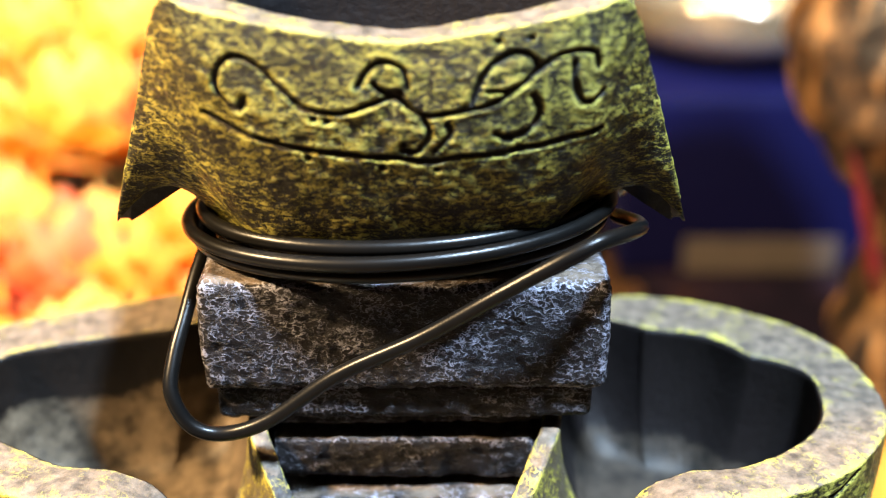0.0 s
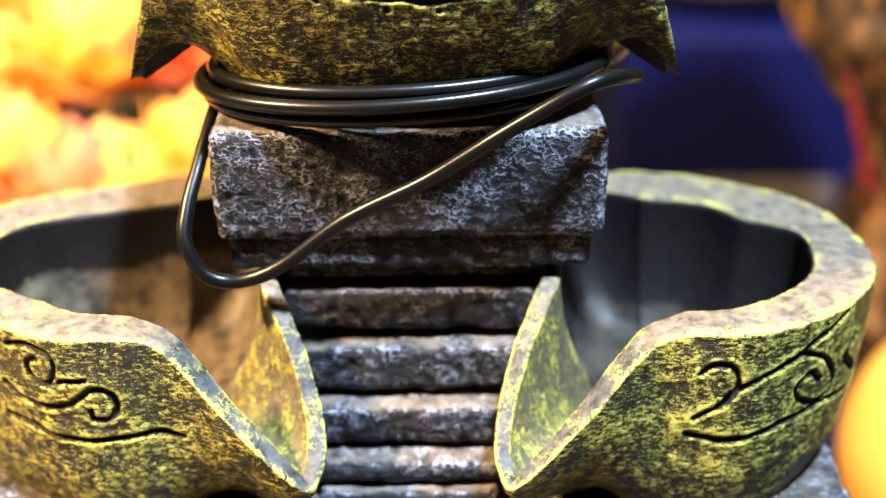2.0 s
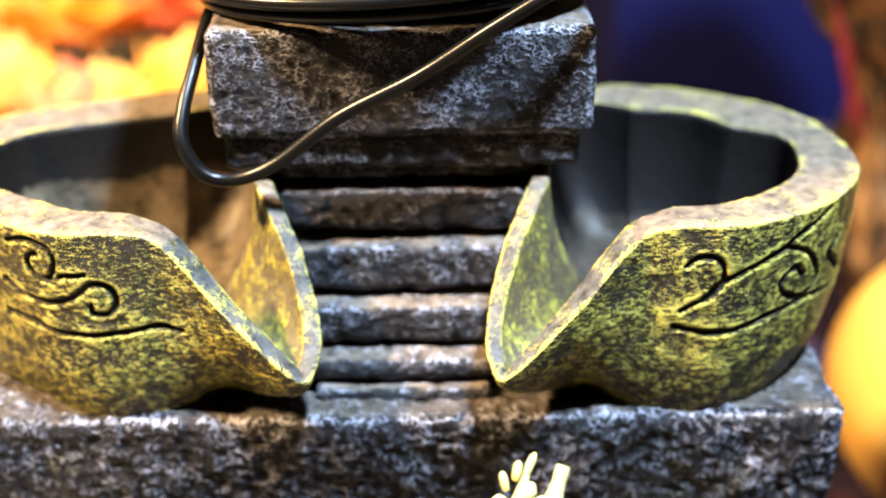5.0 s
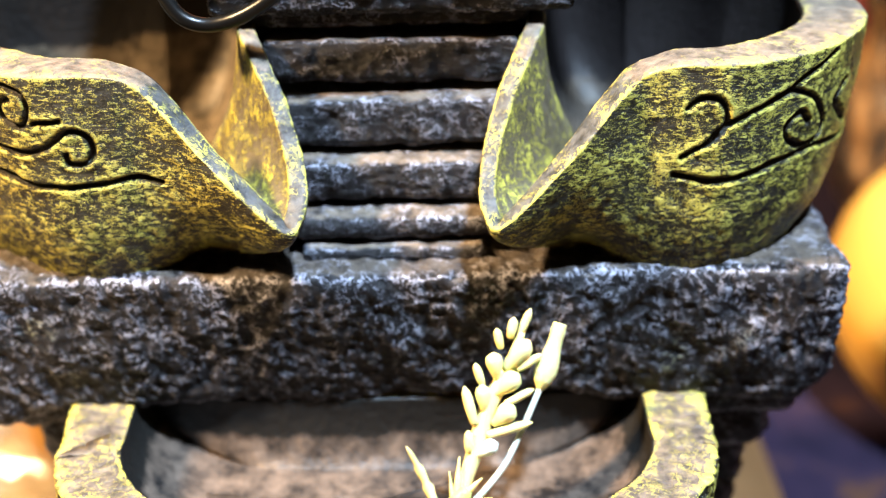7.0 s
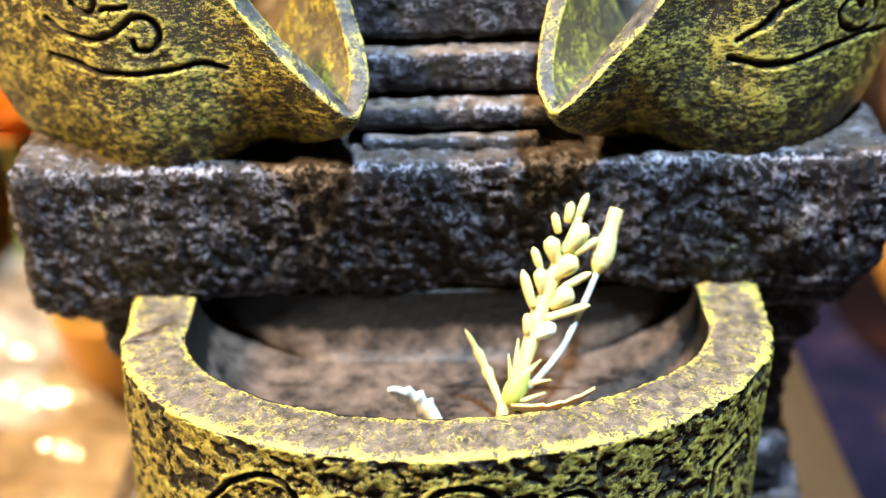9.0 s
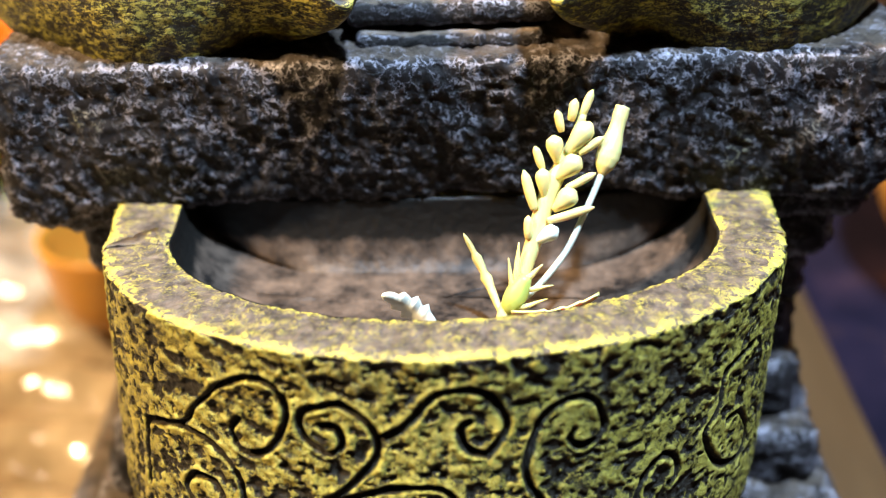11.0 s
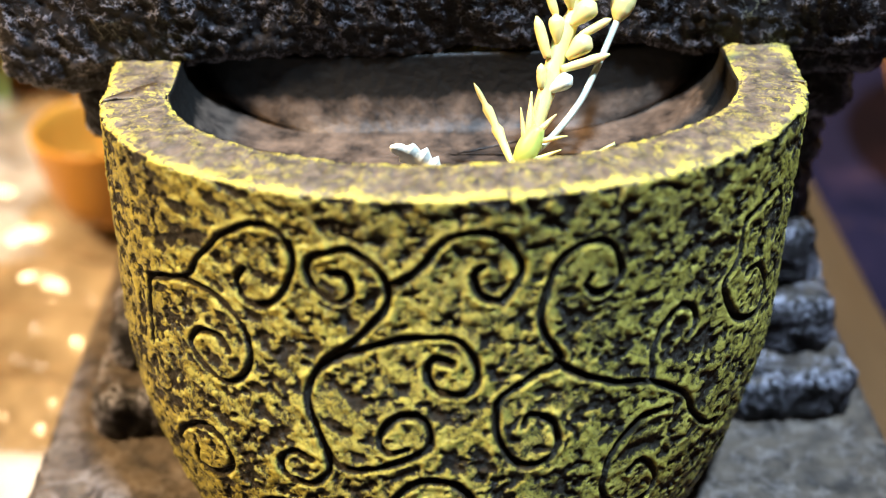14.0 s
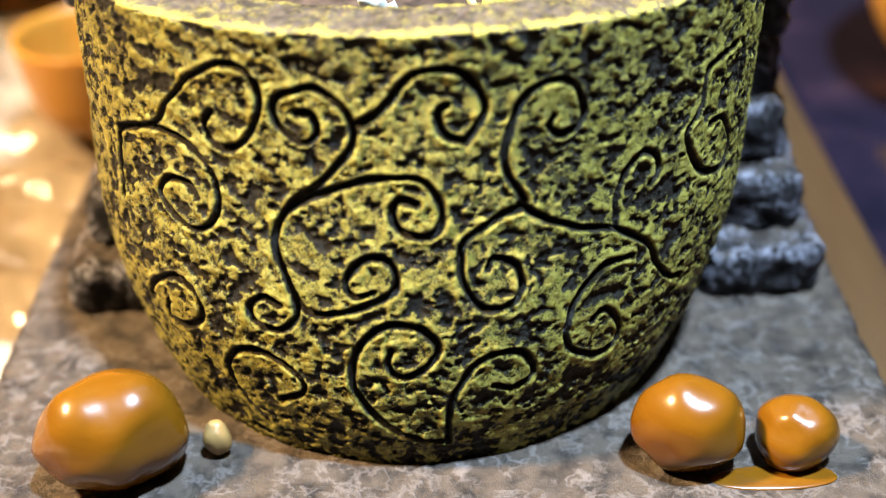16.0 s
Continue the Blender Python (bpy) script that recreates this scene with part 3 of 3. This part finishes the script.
def upper_bowl():
    """The top bowl, with a spout to either side."""
    rim = [(0.0, 0.2385, 0.305, 0.010, 0), (0.022, 0.2392, 0.3078, 0.010, 0), (0.038, 0.2420, 0.3105, 0.010, 0), (0.0460, 0.2465, 0.3105, 0.009, 0), (0.0540, 0.2570, 0.288, 0.005, 0.006), (0.0640, 0.2685, 0.2550, 0.003, 0.0115), (0.0545, 0.281, 0.288, 0.005, 0.006), (0.0490, 0.292, 0.312, 0.009, 0), (0.034, 0.302, 0.312, 0.010, 0), (0.0, 0.306, 0.312, 0.010, 0)]
    rim = [(AX + x, y, z, w, u) for x, y, z, w, u in rim] + [(AX - x - 0.001, y, z, w, u) for x, y, z, w, u in rim[8:0:-1]]
    wave = bend(-39.4, 293.0, -40.5, 290.5, -43.9, 293, -44.5, 298.5, -40.5, 302, -36, 299.8, -32, 295.4, -26.9, 291.1, -19.5, 290.2, -13.9, 292.6, -9.4, 293.9, -3.7, 290.5, 2, 290.5, 7.6, 291.4, 13.3, 294.8, 18.4, 299.2, 24.1, 302.6, 29.2, 302.3, 30.3, 299.2, count=70)
    band = bend(-47.9, 289.2, -45.6, 288, -39.9, 285.2, -32, 283, -20.7, 281.2, -9.4, 280.5, 2, 280.5, 13.3, 281.8, 24.6, 284, 32, 285.2, count=40)
    hooks = [bend(25.2, 300.4, 25.5, 296.7, 26.9, 292.6, 29.7, 292, 32, 293.6), bend(-17, 296, -15, 299.2, -11.6, 301.3, -7.7, 299.8, -6.8, 296), bend(-13.9, 296.7, -11.6, 294.8, -8.2, 294.8)]
    hooks += [bend(5.4, 291.7, 8.2, 299.2, 12.7, 302.6, 16.7, 302, 17.8, 299.2, 13.9, 295.8, 8.8, 295.1), bend(17.8, 294.2, 19.3, 290.5, 17.8, 286.7, 13.3, 284.6, 10.5, 285.5), bend(-3.7, 289.9, -2.8, 286.1, -4.8, 282.7, -8.2, 282.1), bend(0.8, 288, 1.4, 285.5, -1.4, 282.4)]
    lines = [q / 1000 for q in [wave, band] + hooks]
    for x, z in ((-33, 284), (-27, 280.3), (-12.5, 278.4), (-1, 278.4), (15, 282.3), (-25.5, 288.8), (-23, 288.2), (-10.5, 294.8), (-8, 283.5), (-16, 291.8), (4, 291.5), (10.5, 305), (17, 305.5)):
        lines.append(np.array([[x / 1000, z / 1000], [x / 1000 + 0.0003, z / 1000]]))
    return shell("upper_bowl", rim, (AX, 0.270), 0.60, 0.2510, 0.01, 0.270, [GREEN, BOWL_RIM, SHADED_RESIN], fountain, lines, 0.0008, 0.0011, 900, 130, 0.88, 0.0003, 11, "yellow-green carved top bowl with two pointed spouts")


upper_bowl()

# ---- the cable round the neck ----
cable = tagged(new("power_cable"), "black rubber power cable wound round the fountain's neck", "cable")
for low, tilt, r, deep in ((0.2572, 0.0030, 0.0485, 0.0325), (0.2537, 0.0024, 0.0465, 0.0305), (0.2592, 0.0020, 0.0450, 0.0290)):
    tube("loop", [(AX - 0.001 + r * math.cos(a), 0.2735 + deep * math.sin(a), low + tilt * math.cos(a)) for a in np.linspace(0, 2 * math.pi, 18, endpoint=False)], 0.00175, CABLE, cable, closed=True, count=180)
tube("hanging_end", [(0.0405, 0.276, 0.2530), (0.0440, 0.263, 0.2565), (0.0405, 0.2490, 0.2610), (0.0310, 0.2395, 0.2622), (0.0138, 0.2385, 0.2525), (-0.0041, 0.2410, 0.2400), (-0.0227, 0.242, 0.2300), (-0.0381, 0.2425, 0.2183), (-0.0485, 0.243, 0.2142), (-0.0559, 0.243, 0.2161), (-0.0602, 0.245, 0.2232), (-0.0600, 0.250, 0.2297), (-0.0582, 0.257, 0.2366), (-0.0565, 0.265, 0.2432), (-0.0540, 0.276, 0.2505)], 0.00175, CABLE, cable, count=200)

# Added knob whose amber stands in for orange light on the cable end.
tube("orange_lit_end", [(0.0385, 0.300, 0.2505), (0.0415, 0.299, 0.2535), (0.0435, 0.297, 0.2580), (0.0440, 0.294, 0.2615)], 0.0062, AMBER, cable, 14, 16, False, [0.5, 0.95, 1.0, 0.9, 0.5], label="thick amber cable end, orange light in its colour")

# ---- setting ----
def box_part(name, lo, hi, material, parent=None, bevel=0.002, label=""):
    bm = bmesh.new()
    bmesh.ops.create_cube(bm, size=1)
    lo, hi = Vector(lo), Vector(hi)
    bmesh.ops.transform(bm, matrix=Matrix.LocRotScale((lo + hi) / 2, None, hi - lo), verts=bm.verts)
    if bevel:
        bmesh.ops.bevel(bm, geom=bm.edges[:], offset=bevel, segments=2, affect="EDGES", profile=0.5)
    return part(name, bm, material, parent, label, smooth=False)


def lathe(name, profile, centre, material, parent=None, sides=48, label=""):
    """A turned shape from (radius, height) pairs."""
    p = spline(profile, 60)
    a = np.linspace(0, 2 * np.pi, sides, endpoint=False)
    v = np.stack([centre[0] + p[:, :1] * np.cos(a), centre[1] + p[:, :1] * np.sin(a), np.repeat(centre[2] + p[:, 1:2], sides, 1)], -1)
    return link_mesh(name, v.reshape(-1, 3), grid_faces(60, sides, True), material, parent, label=label)


n = Nodes("varnished_wood_board")
WOOD = n.finish(n.ramp(n.noise(6, 6, 0.6, (8, 0.7, 1)), (0.3, (0.05, 0.024, 0.009)), (0.7, (0.12, 0.062, 0.025))), 0.35, n.noise(60, 4, 0.6, (8, 0.7, 1)), 0.1, 0.001)
n = Nodes("purple_patterned_cloth")
CLOTH = n.finish(n.ramp(n.noise(22, 4, 0.6), (0.40, (0.006, 0.004, 0.011)), (0.56, (0.014, 0.008, 0.018)), (0.68, (0.07, 0.030, 0.010))), 0.9, n.noise(900, 3), 0.3, 0.001, Specular_IOR_Level=0.1)
n = Nodes("pale_glossy_wrap")
WRAP = n.finish(n.ramp(n.noise(14, 4, 0.6), (0.38, (0.13, 0.095, 0.06)), (0.62, (0.46, 0.37, 0.26))), 0.12, n.noise(40, 3), 0.8, 0.006, Coat_Weight=0.6, Coat_Roughness=0.08)
n = Nodes("dark_plaster")
WALL = n.finish(n.ramp(n.noise(3, 5), (0.3, (0.10, 0.075, 0.05)), (0.7, (0.16, 0.12, 0.09))), 0.8, n.noise(80, 4), 0.2, 0.003)
n = Nodes("navy_painted_board")
NAVY = n.finish(n.mix(n.noise(12, 4), (0.002, 0.002, 0.022), (0.004, 0.005, 0.045)), 0.6, n.noise(200, 4), 0.15, 0.001, Specular_IOR_Level=0.1)
n = Nodes("grey_paper")
GREY = n.finish(n.mix(n.noise(40, 4), (0.06, 0.05, 0.045), (0.11, 0.09, 0.08)), 0.7)
n = Nodes("golden_glaze")
GOLD = n.finish(n.mix(n.noise(14, 4), (0.42, 0.20, 0.03), (0.52, 0.29, 0.055)), 0.3, n.noise(60, 3), 0.1, 0.001)
n = Nodes("orange_glaze")
ORANGE = n.finish(n.mix(n.noise(20, 4), (0.36, 0.15, 0.014), (0.44, 0.21, 0.03)), 0.35, n.noise(60, 3), 0.1, 0.001)
n = Nodes("pale_gold_metal")
PALEGOLD = n.finish(n.mix(n.noise(14, 4), (0.75, 0.60, 0.38), (0.85, 0.74, 0.55)), 0.18, n.noise(50, 3), 0.15, 0.002, Metallic=0.8)
n = Nodes("brown_carved_wood")
CARVED = n.finish(n.ramp(n.noise(30, 5, 0.7, (2, 2, 0.5)), (0.44, (0.010, 0.007, 0.005)), (0.52, (0.06, 0.03, 0.012)), (0.64, (0.30, 0.15, 0.05))), 0.4, n.noise(80, 4), 0.5, 0.004)
n = Nodes("red_lacquer")
RED = n.finish(n.mix(n.noise(30, 4), (0.06, 0.004, 0.004), (0.10, 0.010, 0.007)), 0.3)
PETALS = []
for colour in ((0.74, 0.28, 0.03), (0.80, 0.36, 0.06), (0.72, 0.15, 0.05), (0.70, 0.34, 0.05)):
    n = Nodes("fabric_petal")
    PETALS.append(n.finish(n.mix(n.noise(90, 3), colour, tuple(min(1, c * 1.25) for c in colour)), 0.65, n.noise(400, 3), 0.2, 0.001))

tagged(box_part("display_board", (-0.128, -0.6, -0.03), (0.128, 0.75, -0.001), WOOD), "varnished brown wooden display board under the fountain", "board", kind="structure")
tagged(box_part("table_cloth", (0.128, -0.6, -0.05), (1.3, 1.4, -0.018), CLOTH), "dark purple patterned cloth on the table", "cloth", kind="structure")
tagged(box_part("table", (-1.3, -0.6, -0.10), (1.3, 1.4, -0.051), WOOD), "wooden display table", "table", kind="structure")
tagged(box_part("floor", (-2.5, -2.5, -0.85), (2.5, 2.5, -0.80), WALL, bevel=0), "dark shop floor", "floor", kind="structure")
tagged(box_part("ceiling", (-2.5, -2.5, 1.9), (2.5, 2.5, 1.95), WALL, bevel=0), "dark shop ceiling", "ceiling", kind="structure")
for name, lo, hi in (("wall_north", (-2.5, 2.5, -0.8), (2.5, 2.6, 1.9)), ("wall_south", (-2.5, -2.6, -0.8), (2.5, -2.5, 1.9)), ("wall_east", (2.5, -2.5, -0.8), (2.6, 2.5, 1.9)), ("wall_west", (-2.6, -2.5, -0.8), (-2.5, 2.5, 1.9))):
    tagged(box_part(name, lo, hi, WALL, bevel=0), "plain brown shop wall", "wall", kind="structure")

# crumpled pale wrapping beside the board
gx, gy = np.meshgrid(np.linspace(-0.75, -0.129, 120), np.linspace(-0.1, 0.9, 160), indexing="ij")
wp = np.stack([gx.ravel(), gy.ravel(), np.full(gx.size, -0.022)], -1)
wp[:, 2] += 0.012 * np.abs(smooth_noise(wp, 18, 3, 61)) + 0.008 * np.abs(smooth_noise(wp, 42, 2, 62)) + 0.0042 * np.sin(wp[:, 1] * 170 + 20 * wp[:, 0])
top = len(wp)
wf = grid_faces(120, 160, False)
under = wp.copy()
under[:, 2] = -0.0505
tagged(link_mesh("wrapping_sheet", np.vstack([wp, under]), np.vstack([wf[:, ::-1], wf + top]), WRAP), "pale glossy crumpled wrapping on the table", "wrapping", kind="structure")

# ---- pebbles ----
def pebble(centre, size, turn, seed, material=AMBER, label="polished amber pebble on the fountain base"):
    bm = bmesh.new()
    bmesh.ops.create_icosphere(bm, subdivisions=4, radius=1)
    p = np.array([v.co[:] for v in bm.verts])
    k = 1 + 0.20 * smooth_noise(p, 1.1, 2, seed)
    for v, f in zip(bm.verts, k):
        v.co *= f
        v.co.z = max(v.co.z, -0.82)
    bmesh.ops.transform(bm, matrix=Matrix.LocRotScale(centre, Euler((0, 0, radians(turn))), size), verts=bm.verts)
    return tagged(part("pebble", bm, material, None), label, "pebble", "pebbles on the base")


pebble((-0.0825, 0.150, 0.0325), (0.0175, 0.0130, 0.0138), 18, 3)
pebble((0.0445, 0.150, 0.0305), (0.0125, 0.0105, 0.0115), -25, 5)
pebble((0.0690, 0.150, 0.0275), (0.0090, 0.0085, 0.0080), 10, 8)
pebble((-0.0615, 0.156, 0.0245), (0.0033, 0.0030, 0.0045), 0, 9, material=TAN, label="tiny tan pebble beside the pot")
pebble((0.0640, 0.143, 0.0206), (0.0140, 0.0040, 0.0008), 0, 12, label="flat amber glue patch under the pebbles")


# ---- the artificial sprig in the pot ----
def bud(name, a, b, radius, material, parent, sides=10, shape=(0.45, 0.75, 0.95, 1.05, 1.0, 0.85, 0.45)):
    a, b = np.array(a, float), np.array(b, float)
    return tube(name, [a, a + (b - a) * 0.33 + np.array([0, -0.0002, 0]), a + (b - a) * 0.66, b], radius, material, parent, sides, 14, False, list(shape))


def leaf(name, a, b, width, side, material, parent, teeth=4):
    """A toothed blade from a to b with a fold along its middle."""
    a, b, side = Vector(a), Vector(b), Vector(side).normalized()
    up = (b - a).cross(side).normalized()
    bm = bmesh.new()
    rows = []
    count = teeth * 4 + 1
    for k in range(count):
        w = k / (count - 1)
        half = width * (math.sin(math.pi * min(1, 0.12 + 0.88 * w)) ** 0.7 * 0.75 + 0.02) * (1 + 0.55 * ((k % 4) / 3 - 0.4) * (w > 0.25))
        c = a.lerp(b, w) + up * 0.12 * (b - a).length * math.sin(math.pi * w)
        rows.append([bm.verts.new(c + o) for o in (side * half + up * 0.0006, up * 0.0002, -side * half + up * 0.0006, -side * half, up * -0.0004, side * half)])
    for p, q in zip(rows, rows[1:]):
        for k in range(6):
            bm.faces.new((p[k], p[(k + 1) % 6], q[(k + 1) % 6], q[k]))
    bm.faces.new(rows[0][::-1])
    bm.faces.new(rows[-1])
    return part(name, bm, material, parent)


def millimetres(*p):
    return np.array(p, float).reshape(-1, 3) / 1000


sprig = tagged(new("artificial_sprig"), "pale yellow plastic flower sprig standing in the pot", "artificial plant")
tube("stem", millimetres(-0.5, 191, 95, 0.8, 193.4, 105.7, 1.6, 195.4, 109.4, 5.6, 199.1, 116.1, 8.6, 203.1, 123.4, 12.4, 208.6, 133.3, 17.6, 213.0, 141.5, 20.0, 215.0, 148.5), 0.0014, PALE, sprig, 10, 60, False, [0.9, 1.0, 1.1, 1.2, 1.5, 1.5, 1.3, 0.6])
ROUNDED, PADDLE = (0.7, 0.85, 0.95, 1.0, 1.0, 0.98, 0.8, 0.15), (0.35, 0.5, 0.7, 0.9, 1.05, 1.1, 0.95, 0.2)
slim = (((19.4, 214.9, 147.5), (22.2, 216.7, 153.6), 0.88), ((17.3, 214.7, 147.2), (18.3, 215.8, 151.9), 1.00), ((15.1, 213.5, 145.1), (14.1, 214.6, 149.8), 0.88), ((18.9, 211.1, 140.7), (24.5, 211.6, 144.4), 0.85), ((10.7, 209.5, 137.8), (9.0, 210.8, 142.8), 0.88), ((15.9, 207.4, 133.9), (22.5, 207.8, 137.3), 0.85), ((8.7, 205.1, 129.8), (6.4, 208.3, 138.2), 1.06), ((11.5, 203.9, 127.6), (22.0, 204.1, 130.7), 0.95), ((7.2, 202.1, 124.2), (7.2, 203.4, 129.3), 0.94))
fat = (((16.0, 211.2, 140.7), (21.7, 213.2, 147.2), 1.9), ((13.9, 210.2, 138.9), (13.2, 211.9, 144.9), 1.6), ((13.8, 208.5, 135.8), (19.1, 209.5, 140.5), 1.9), ((10.9, 206.5, 132.2), (10.6, 208.4, 138.5), 1.4), ((12.9, 205.1, 129.7), (17.9, 206.0, 134.0), 1.9))
for buds, shape in ((slim, ROUNDED), (fat, PADDLE)):
    for a, b, r in buds:
        bud("bud", millimetres(*a)[0], millimetres(*b)[0], 1.15 * r / 1000, PALE, sprig, 12, shape)
bud("white_bud", millimetres(8.8, 202.0, 123.4)[0], millimetres(13.8, 201.9, 126.7)[0], 0.0017, WHITE, sprig, 12, PADDLE)
bud("calyx", millimetres(1.6, 195.2, 108.6)[0], millimetres(6.6, 197.6, 117.0)[0], 0.0026, STEM, sprig, 14, (0.4, 0.8, 1.0, 1.0, 0.8, 0.5))
for a, b, r in (((3.4, 196.7, 113.5), (2.6, 198.9, 121.1), 0.65), ((4.2, 197.4, 115.0), (5.0, 200.5, 124.1), 0.9), ((6.4, 197.7, 116.0), (10.2, 198.1, 119.7), 0.75), ((6.5, 196.5, 114.2), (12.5, 195.8, 115.6), 0.6), ((5.0, 194.6, 110.6), (11.1, 194.4, 113.0), 0.6)):
    bud("calyx_tip", millimetres(*a)[0], millimetres(*b)[0], r / 1000, PALE, sprig, 8, (1.0, 1.0, 0.8, 0.5, 0.2))
tube("side_stalk", millimetres(4.0, 197.0, 109.5, 10.2, 198.5, 115.1, 15.6, 201.7, 120.8, 19.3, 205.1, 127.0, 21.6, 207.4, 131.3, 24.4, 210.4, 136.8), 0.00075, WHITE, sprig, 8, 50)
tube("pod", millimetres(24.0, 209.9, 135.8, 25.2, 211.6, 138.8, 26.4, 213.2, 141.7, 27.9, 215.4, 145.6, 29.1, 217.3, 149.1), 0.0027, PALE, sprig, 14, 40, False, [0.3, 0.8, 1.0, 0.98, 0.85, 0.68, 0.62, 0.66, 0.60])
leaf("leaf", (0.0008, 0.1955, 0.1085), (-0.0073, 0.2037, 0.1250), 0.0013, (1, 0, 0.4), PALE, sprig, 4)
leaf("leaf", (0.0030, 0.1930, 0.1105), (0.0224, 0.1930, 0.1150), 0.0026, (0, -0.6, 1), PALE, sprig, 5)
scrap = tagged(new("artificial_leaf"), "white toothed plastic leaf lying in the pot", "artificial leaf")
leaf("blade", (-0.0140, 0.1925, 0.1055), (-0.0258, 0.1945, 0.1148), 0.0042, (0.6, -0.4, 1), WHITE, scrap, 5)

# ---- things round about ----
def flower(x, y, z, r, material):
    """A many-petalled fabric flower on a wire stem."""
    thing = tagged(new("artificial_flower"), "orange and yellow fabric flower on a wire stem", "artificial flower", "flowers behind the fountain")
    tube("stem", [(x, y, -0.03), (x + 0.004, y + 0.003, z * 0.5), (x, y, z)], 0.002, STEM, thing, 6, 10)
    for k in range(22):
        a, e = k * 2.4, 0.15 + 1.25 * k / 22
        d = Vector((math.cos(a) * math.cos(e), math.sin(a) * math.cos(e), math.sin(e)))
        o = Vector((x, y, z))
        leaf("petal", o, o + d * r, r * 0.36, d.cross(Vector((0.1, 0.2, 1))), material, thing, 1)


rng = random.Random(4)
for k in range(64):
    row = k // 8
    x = -0.47 + 0.050 * (k % 8) + 0.025 * (row % 2) + rng.uniform(-0.015, 0.015)
    y = 0.50 + 0.045 * row + rng.uniform(-0.015, 0.015)
    flower(x, y, 0.045 + 0.026 * row + rng.uniform(-0.02, 0.02), rng.uniform(0.044, 0.060), PETALS[2] if rng.random() < 0.03 + 0.05 * (row > 4) else PETALS[rng.choice((0, 1, 1, 3))])

vase = tagged(new("golden_vase"), "round golden glazed vase on the cloth", "vase")
lathe("body", [(0.0, -0.018), (0.045, -0.018), (0.070, 0.004), (0.080, 0.036), (0.070, 0.068), (0.046, 0.086), (0.034, 0.088)], (0.245, 0.42, 0), GOLD, vase)
lathe("neck", [(0.034, 0.087), (0.030, 0.096), (0.036, 0.108), (0.033, 0.109), (0.026, 0.096), (0.028, 0.07)], (0.245, 0.42, 0), GOLD, vase)
cup = tagged(new("amber_bowl"), "amber glazed bowl behind the fountain base", "bowl")
lathe("body", [(0.0, 0.0), (0.014, 0.0), (0.024, 0.010), (0.029, 0.036), (0.0265, 0.036), (0.021, 0.012), (0.0, 0.005)], (-0.1440, 0.395, -0.012), ORANGE, cup)

crate = tagged(new("navy_crate"), "dark navy painted crate with a grey paper strip", "crate")
box_part("body", (0.12, 0.80, -0.018), (0.52, 1.05, 0.108), NAVY, crate, 0.004)
box_part("paper_strip", (0.165, 0.797, -0.016), (0.27, 0.7995, 0.008), GREY, crate, 0)
for x, y, r in ((0.215, 0.92, 0.095), (0.40, 0.95, 0.075)):
    bowl = tagged(new("metal_bowl"), "shiny pale gold metal bowl on the crate", "bowl", "bowls on the crate")
    lathe("body", [(0.0, 0.0), (r * 0.5, 0.0), (r * 0.9, 0.02), (r, 0.05), (r * 0.97, 0.05), (r * 0.85, 0.022), (0.0, 0.006)], (x, y, 0.1085), PALEGOLD, bowl)

ornament = tagged(new("carved_ornament"), "tall brown carved wooden ornament with red lacquer", "ornament")
gz, ga = np.meshgrid(np.linspace(-0.018, 0.34, 90), np.linspace(0, 2 * np.pi, 60, endpoint=False), indexing="ij")
rr = 0.06 + 0.012 * np.sin(gz * 40)
op = np.stack([0.262 - 0.26 * (gz - 0.07) + rr * np.cos(ga), 0.56 + rr * np.sin(ga), gz], -1).reshape(-1, 3)
op += 0.012 * smooth_noise(op, 30, 3, 71)[:, None] * np.stack([np.cos(ga.ravel()), np.sin(ga.ravel()), 0 * ga.ravel()], -1)
link_mesh("body", op, grid_faces(90, 60, True).tolist() + [list(range(60))[::-1], [89 * 60 + k for k in range(60)]], CARVED, ornament)
tube("red_band", [(0.176, 0.520, 0.178), (0.182, 0.516, 0.158), (0.188, 0.512, 0.135), (0.194, 0.510, 0.112)], 0.004, RED, ornament, 10, 40, False, [0.2, 0.6, 0.9, 0.7, 1.2, 0.4])
